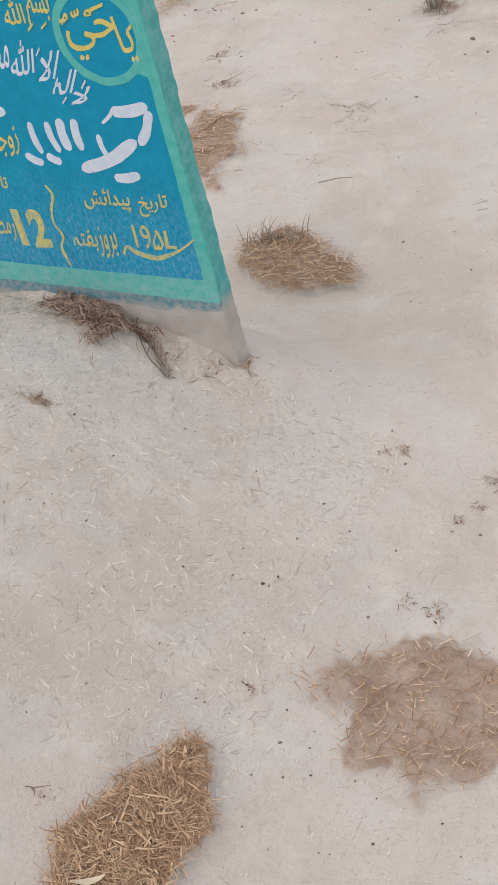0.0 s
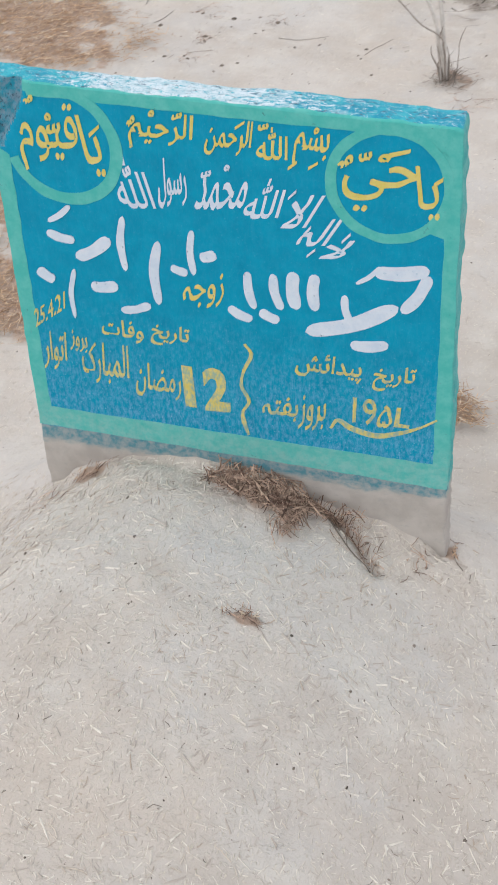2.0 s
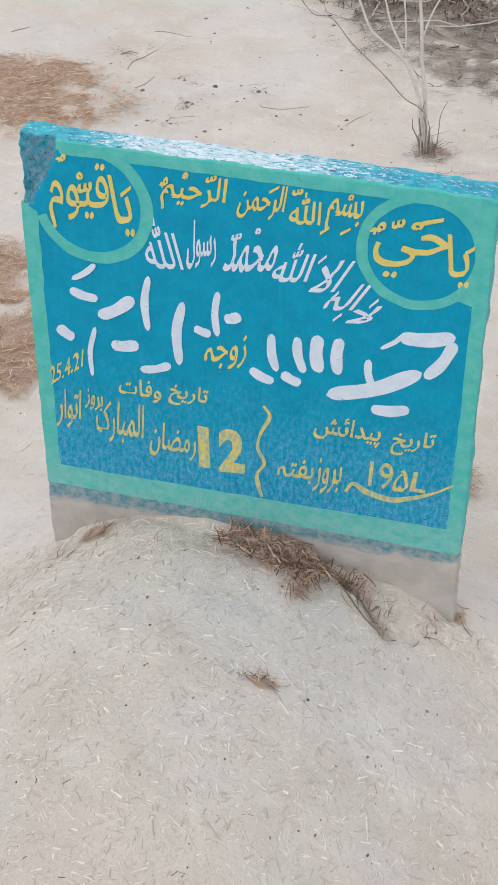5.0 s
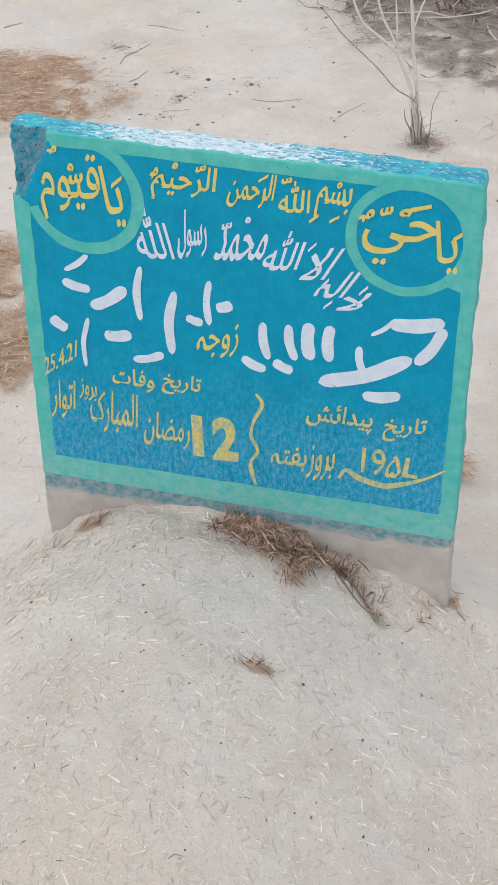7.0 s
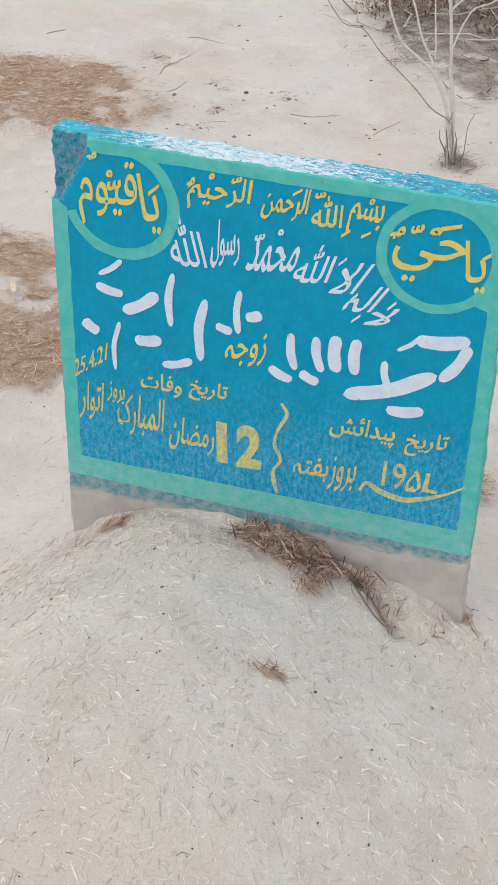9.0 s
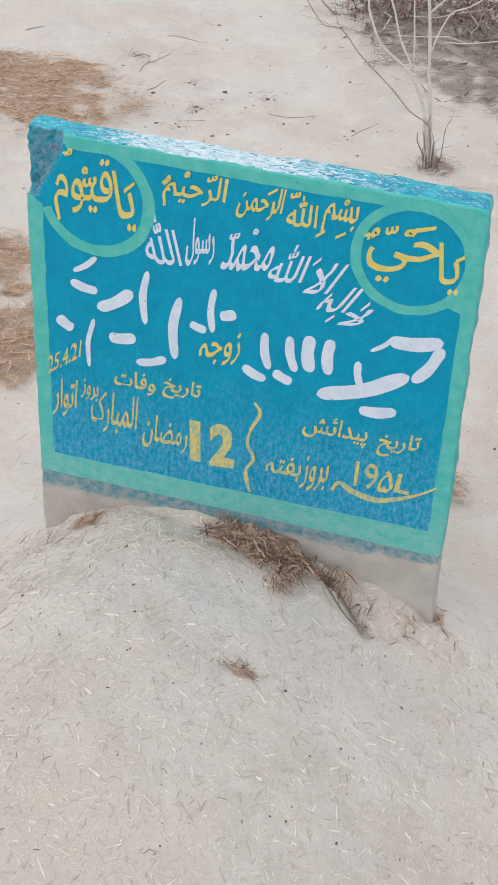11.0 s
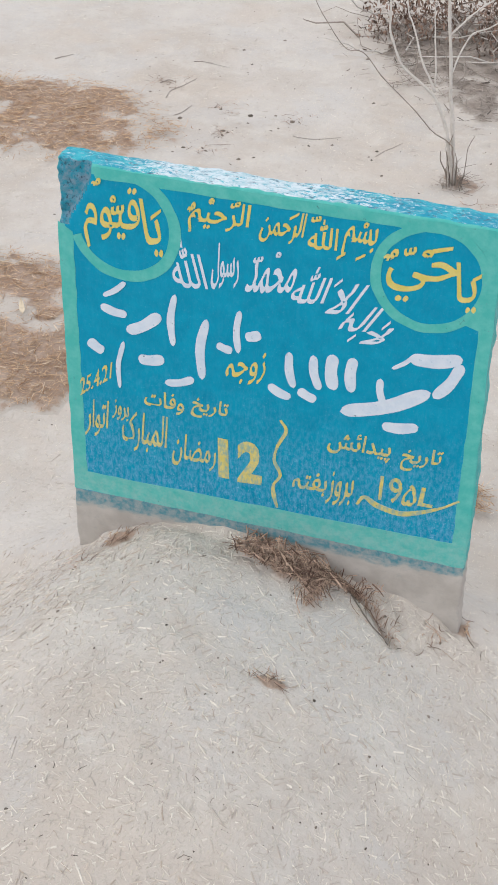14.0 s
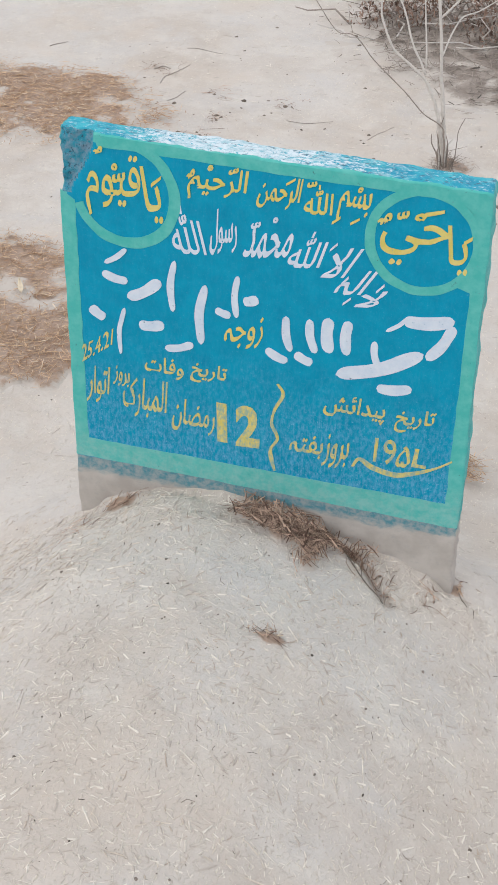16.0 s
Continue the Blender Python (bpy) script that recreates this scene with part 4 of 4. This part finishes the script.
def dry_leaf(x, y, long, wide, turn):
    vs, fs = [], []
    n = 8
    for i in range(n + 1):
        u = i / n
        w = wide * math.sin(math.pi * min(max(u, 0.04), 0.97)) ** 0.8 / 2
        for k in (-1, 0, 1):
            a, b = (u - 0.5) * long, k * w
            px, py = x + a * math.cos(turn) - b * math.sin(turn), y + a * math.sin(turn) + b * math.cos(turn)
            vs.append((px, py, float(height(px, py)) + 0.020 + 0.010 * (u - 0.5) ** 2 * 4 + 0.005 * abs(k)))
    for i in range(n):
        for k in range(2):
            q = i * 3 + k
            fs.append((q, q + 1, q + 4, q + 3))
    ob = obj("dry_leaf", vs, fs, CREAM, smooth=True)
    thick = ob.modifiers.new("thick", "SOLIDIFY")
    thick.thickness = 0.0008
    return tagged(ob, "curled bleached leaf lying on straw", "leaf")


dry_leaf(-0.863, 0.935, 0.075, 0.014, radians(118))
dry_leaf(0.553, -0.980, 0.045, 0.009, radians(40))
dry_leaf(0.598, -1.016, 0.040, 0.007, radians(10))


# ---- dry shrub and brushwood behind ----
def shrub():
    base = Vector((0.041, 1.967, -0.25))
    root = new("dry_shrub")
    root.location = base
    tagged(root, "leafless dry shrub with thin bleached stems growing from the sand", "shrub")
    stems = (
        ([(0.036, 1.98, -0.266), (0.031, 1.92, -0.096), (0.014, 1.92, 0.010), (0.007, 1.92, 0.080), (-0.017, 1.92, 0.280), (-0.030, 1.93, 0.343), (-0.051, 1.94, 0.510), (-0.077, 1.95, 0.659)], 0.011, BARK),
        ([(0.041, 1.98, -0.265), (0.023, 1.91, -0.120), (0.006, 1.91, -0.049), (-0.035, 1.91, 0.033), (-0.092, 1.91, 0.081), (-0.140, 1.91, 0.127), (-0.172, 1.92, 0.213), (-0.177, 1.93, 0.299)], 0.010, BARK),
        ([(-0.034, 1.91, 0.047), (-0.075, 1.92, 0.126), (-0.108, 1.93, 0.211), (-0.128, 1.94, 0.249), (-0.146, 1.95, 0.339)], 0.006, BARK),
        ([(-0.036, 1.92, 0.062), (-0.045, 1.94, 0.155), (-0.058, 1.96, 0.234), (-0.065, 1.97, 0.359)], 0.005, BARK),
        ([(0.005, 1.92, 0.099), (0.017, 1.95, 0.133), (0.044, 1.97, 0.193), (0.088, 1.98, 0.214), (0.163, 2.00, 0.258), (0.245, 2.02, 0.270)], 0.005, BARK),
        ([(-0.010, 1.92, 0.204), (0.051, 1.94, 0.266), (0.134, 1.96, 0.327), (0.209, 1.97, 0.391)], 0.005, BARK),
        ([(0.038, 1.97, -0.265), (0.037, 1.90, -0.132), (0.028, 1.90, -0.096), (-0.027, 1.89, -0.059), (-0.080, 1.88, 0.002), (-0.176, 1.87, 0.090), (-0.232, 1.86, 0.155), (-0.278, 1.86, 0.161), (-0.331, 1.86, 0.224), (-0.373, 1.86, 0.302), (-0.374, 1.86, 0.379)], 0.0036, TWIG),
        ([(0.046, 1.97, -0.265), (0.032, 1.96, -0.210), (0.018, 1.92, -0.133), (0.033, 1.88, -0.056)], 0.004, TWIG),
        ([(0.051, 1.98, -0.266), (0.067, 1.97, -0.211), (0.071, 1.96, -0.136), (0.089, 1.92, -0.071)], 0.003, TWIG),
        ([(-0.092, 1.91, 0.084), (-0.095, 1.93, 0.140), (-0.129, 1.94, 0.192)], 0.003, TWIG),
        ([(0.006, 1.92, 0.067), (-0.019, 1.94, 0.160), (0.003, 1.96, 0.254)], 0.003, TWIG),
    )
    for pts, r, m in stems:
        r *= 0.58
        p = bent(pts, 6)
        p = [q + 0.002 * np.array([vnoise(i * 0.4, r * 900, 1, 5), vnoise(i * 0.4, r * 700, 1, 6), 0]) for i, q in enumerate(p)]
        v, f = tube(p, np.linspace(r, r * 0.45, len(p)) * (1 + 0.12 * np.sin(np.arange(len(p)) * 1.7)), 7)
        ob = obj("stem", v, f, m, smooth=True)
        ob.parent, ob.matrix_parent_inverse = root, Matrix.Translation(-base)
    for i in range(9):
        a, h = RNG.uniform(0, 6.28), RNG.uniform(0.06, 0.17)
        x, y = base.x + 0.012 * math.cos(a) - 0.008, base.y + 0.012 * math.sin(a)
        z = float(height(x, y))
        lean = RNG.normal(-0.008, 0.009)
        v, f = tube(bent([(x, y, z - 0.01), (x + lean * 0.4, y, z + h * 0.4), (x + lean, y - 0.01, z + h * 0.75), (x + lean * 1.2 + RNG.normal(0, 0.008), y - 0.01, z + h)], 4), np.linspace(0.0028, 0.0012, 13), 5)
        ob = obj("stem", v, f, TWIG if i % 3 else BARK, smooth=True)
        ob.parent, ob.matrix_parent_inverse = root, Matrix.Translation(-base)
    sprigs = []
    for i in range(26):
        a, d = RNG.uniform(0, 6.28), RNG.uniform(0, 0.045)
        x, y = base.x + d * math.cos(a), base.y + d * math.sin(a)
        z = float(height(x, y))
        h = RNG.uniform(0.015, 0.07)
        sprigs.append(tube([(x, y, z - 0.01), (x + RNG.normal(0, 0.012), y, z + h / 2), (x + RNG.normal(0, 0.03), y + RNG.normal(0, 0.02), z + h)], (0.0012, 0.0009, 0.0005), 4))
    ob = obj("sprigs", *gather(sprigs), TWIG, label="short dry shoots at the foot")
    tagged(ob, kind="stuff")
    ob.parent, ob.matrix_parent_inverse = root, Matrix.Translation(-base)


shrub()
straw_patch([(-0.004, 1.962), (0.027, 2.012), (0.097, 2.001), (0.116, 1.957), (0.067, 1.910), (0.006, 1.928)], "dry litter round the shrub's foot", 90, 0.022, 0.0014, 0.003, 0.045, seed=10, stalk=TWIG, earth=SOIL, flakes=TWIG)


def leaf_blades(n, box, size):
    """Many small curled leaves, each of four faces."""
    vs, fs = [], []
    for i in range(n):
        if i % 22 == 0:
            heart = Vector((RNG.uniform(*box[0]), RNG.uniform(*box[1]), RNG.uniform(*box[2])))
        c = heart + Vector(RNG.normal(0, 0.034, 3))
        c.z = max(c.z, float(height(c.x, c.y)) + 0.008)
        e = Euler((RNG.uniform(0, 6.28), RNG.uniform(0, 6.28), RNG.uniform(0, 6.28))).to_matrix()
        s = size * RNG.uniform(0.5, 1.4)
        o = len(vs)
        for p in ((-1, 0, 0), (-0.2, 0.42, 0.16), (1, 0, 0.1), (-0.2, -0.42, 0.16), (0.1, 0, -0.14)):
            vs.append(c + e @ Vector(p) * s)
        fs += [(o, o + 1, o + 4), (o + 1, o + 2, o + 4), (o + 2, o + 3, o + 4), (o + 3, o, o + 4)]
    return vs, fs


def brushwood(x0, x1, y0, y1, tall, n, leaves, label):
    root = new("brushwood")
    root.location = ((x0 + x1) / 2, (y0 + y1) / 2, -0.26)
    tagged(root, label, "brushwood")
    back = Matrix.Translation(-Vector(root.location))
    rods, dark = [], []
    for i in range(n):
        x, y = RNG.uniform(x0, x1), RNG.uniform(y0, y1)
        z = float(height(x, y))
        a, lean, long = RNG.uniform(0, 6.28), RNG.uniform(0.1, 1.3), RNG.uniform(0.15, 0.5)
        d = np.array([math.cos(a) * math.cos(lean), math.sin(a) * math.cos(lean), math.sin(lean) * tall / 0.5])
        p = [np.array([x, y, z - 0.01]) + d * long * k / 4 + RNG.normal(0, 0.014, 3) * (k > 0) for k in range(5)]
        for q in p[1:]:
            q[2] = max(q[2], float(height(q[0], q[1])) + 0.004)
        r = RNG.uniform(0.0016, 0.005)
        (rods if i % 3 else dark).append(tube(p, np.linspace(r, r * 0.4, 5), 5))
    for group, m in ((rods, TWIG), (dark, BARK)):
        for v, f in group:
            ob = obj("branch", v, f, m, smooth=True)
            ob.parent, ob.matrix_parent_inverse = root, back
    ob = obj("dead_leaves", *leaf_blades(leaves, ((x0, x1), (y0, y1), (-0.22, tall * 0.9 - 0.2)), 0.0098), LEAF)
    ob.parent, ob.matrix_parent_inverse = root, back
    tagged(ob, kind="stuff")


brushwood(-0.42, 0.06, 2.9, 3.3, 0.20, 60, 1700, "low dead bush with withered brown leaves")
brushwood(0.01, 0.68, 2.87, 3.40, 0.30, 110, 2600, "heap of dead branches with withered brown leaves")
straw_patch([(-0.482, 3.082), (-0.337, 2.799), (-0.231, 2.608), (-0.106, 2.553), (0.009, 2.457), (0.154, 2.353), (0.547, 2.203), (1.240, 2.209), (1.119, 3.395), (-0.464, 3.372)], "grey-brown leaf litter and twigs under the bushes", 3200, 0.045, 0.0026, 0.010, 0.16, seed=11, stalk=TWIG, earth=LITTER, flakes=DARK)
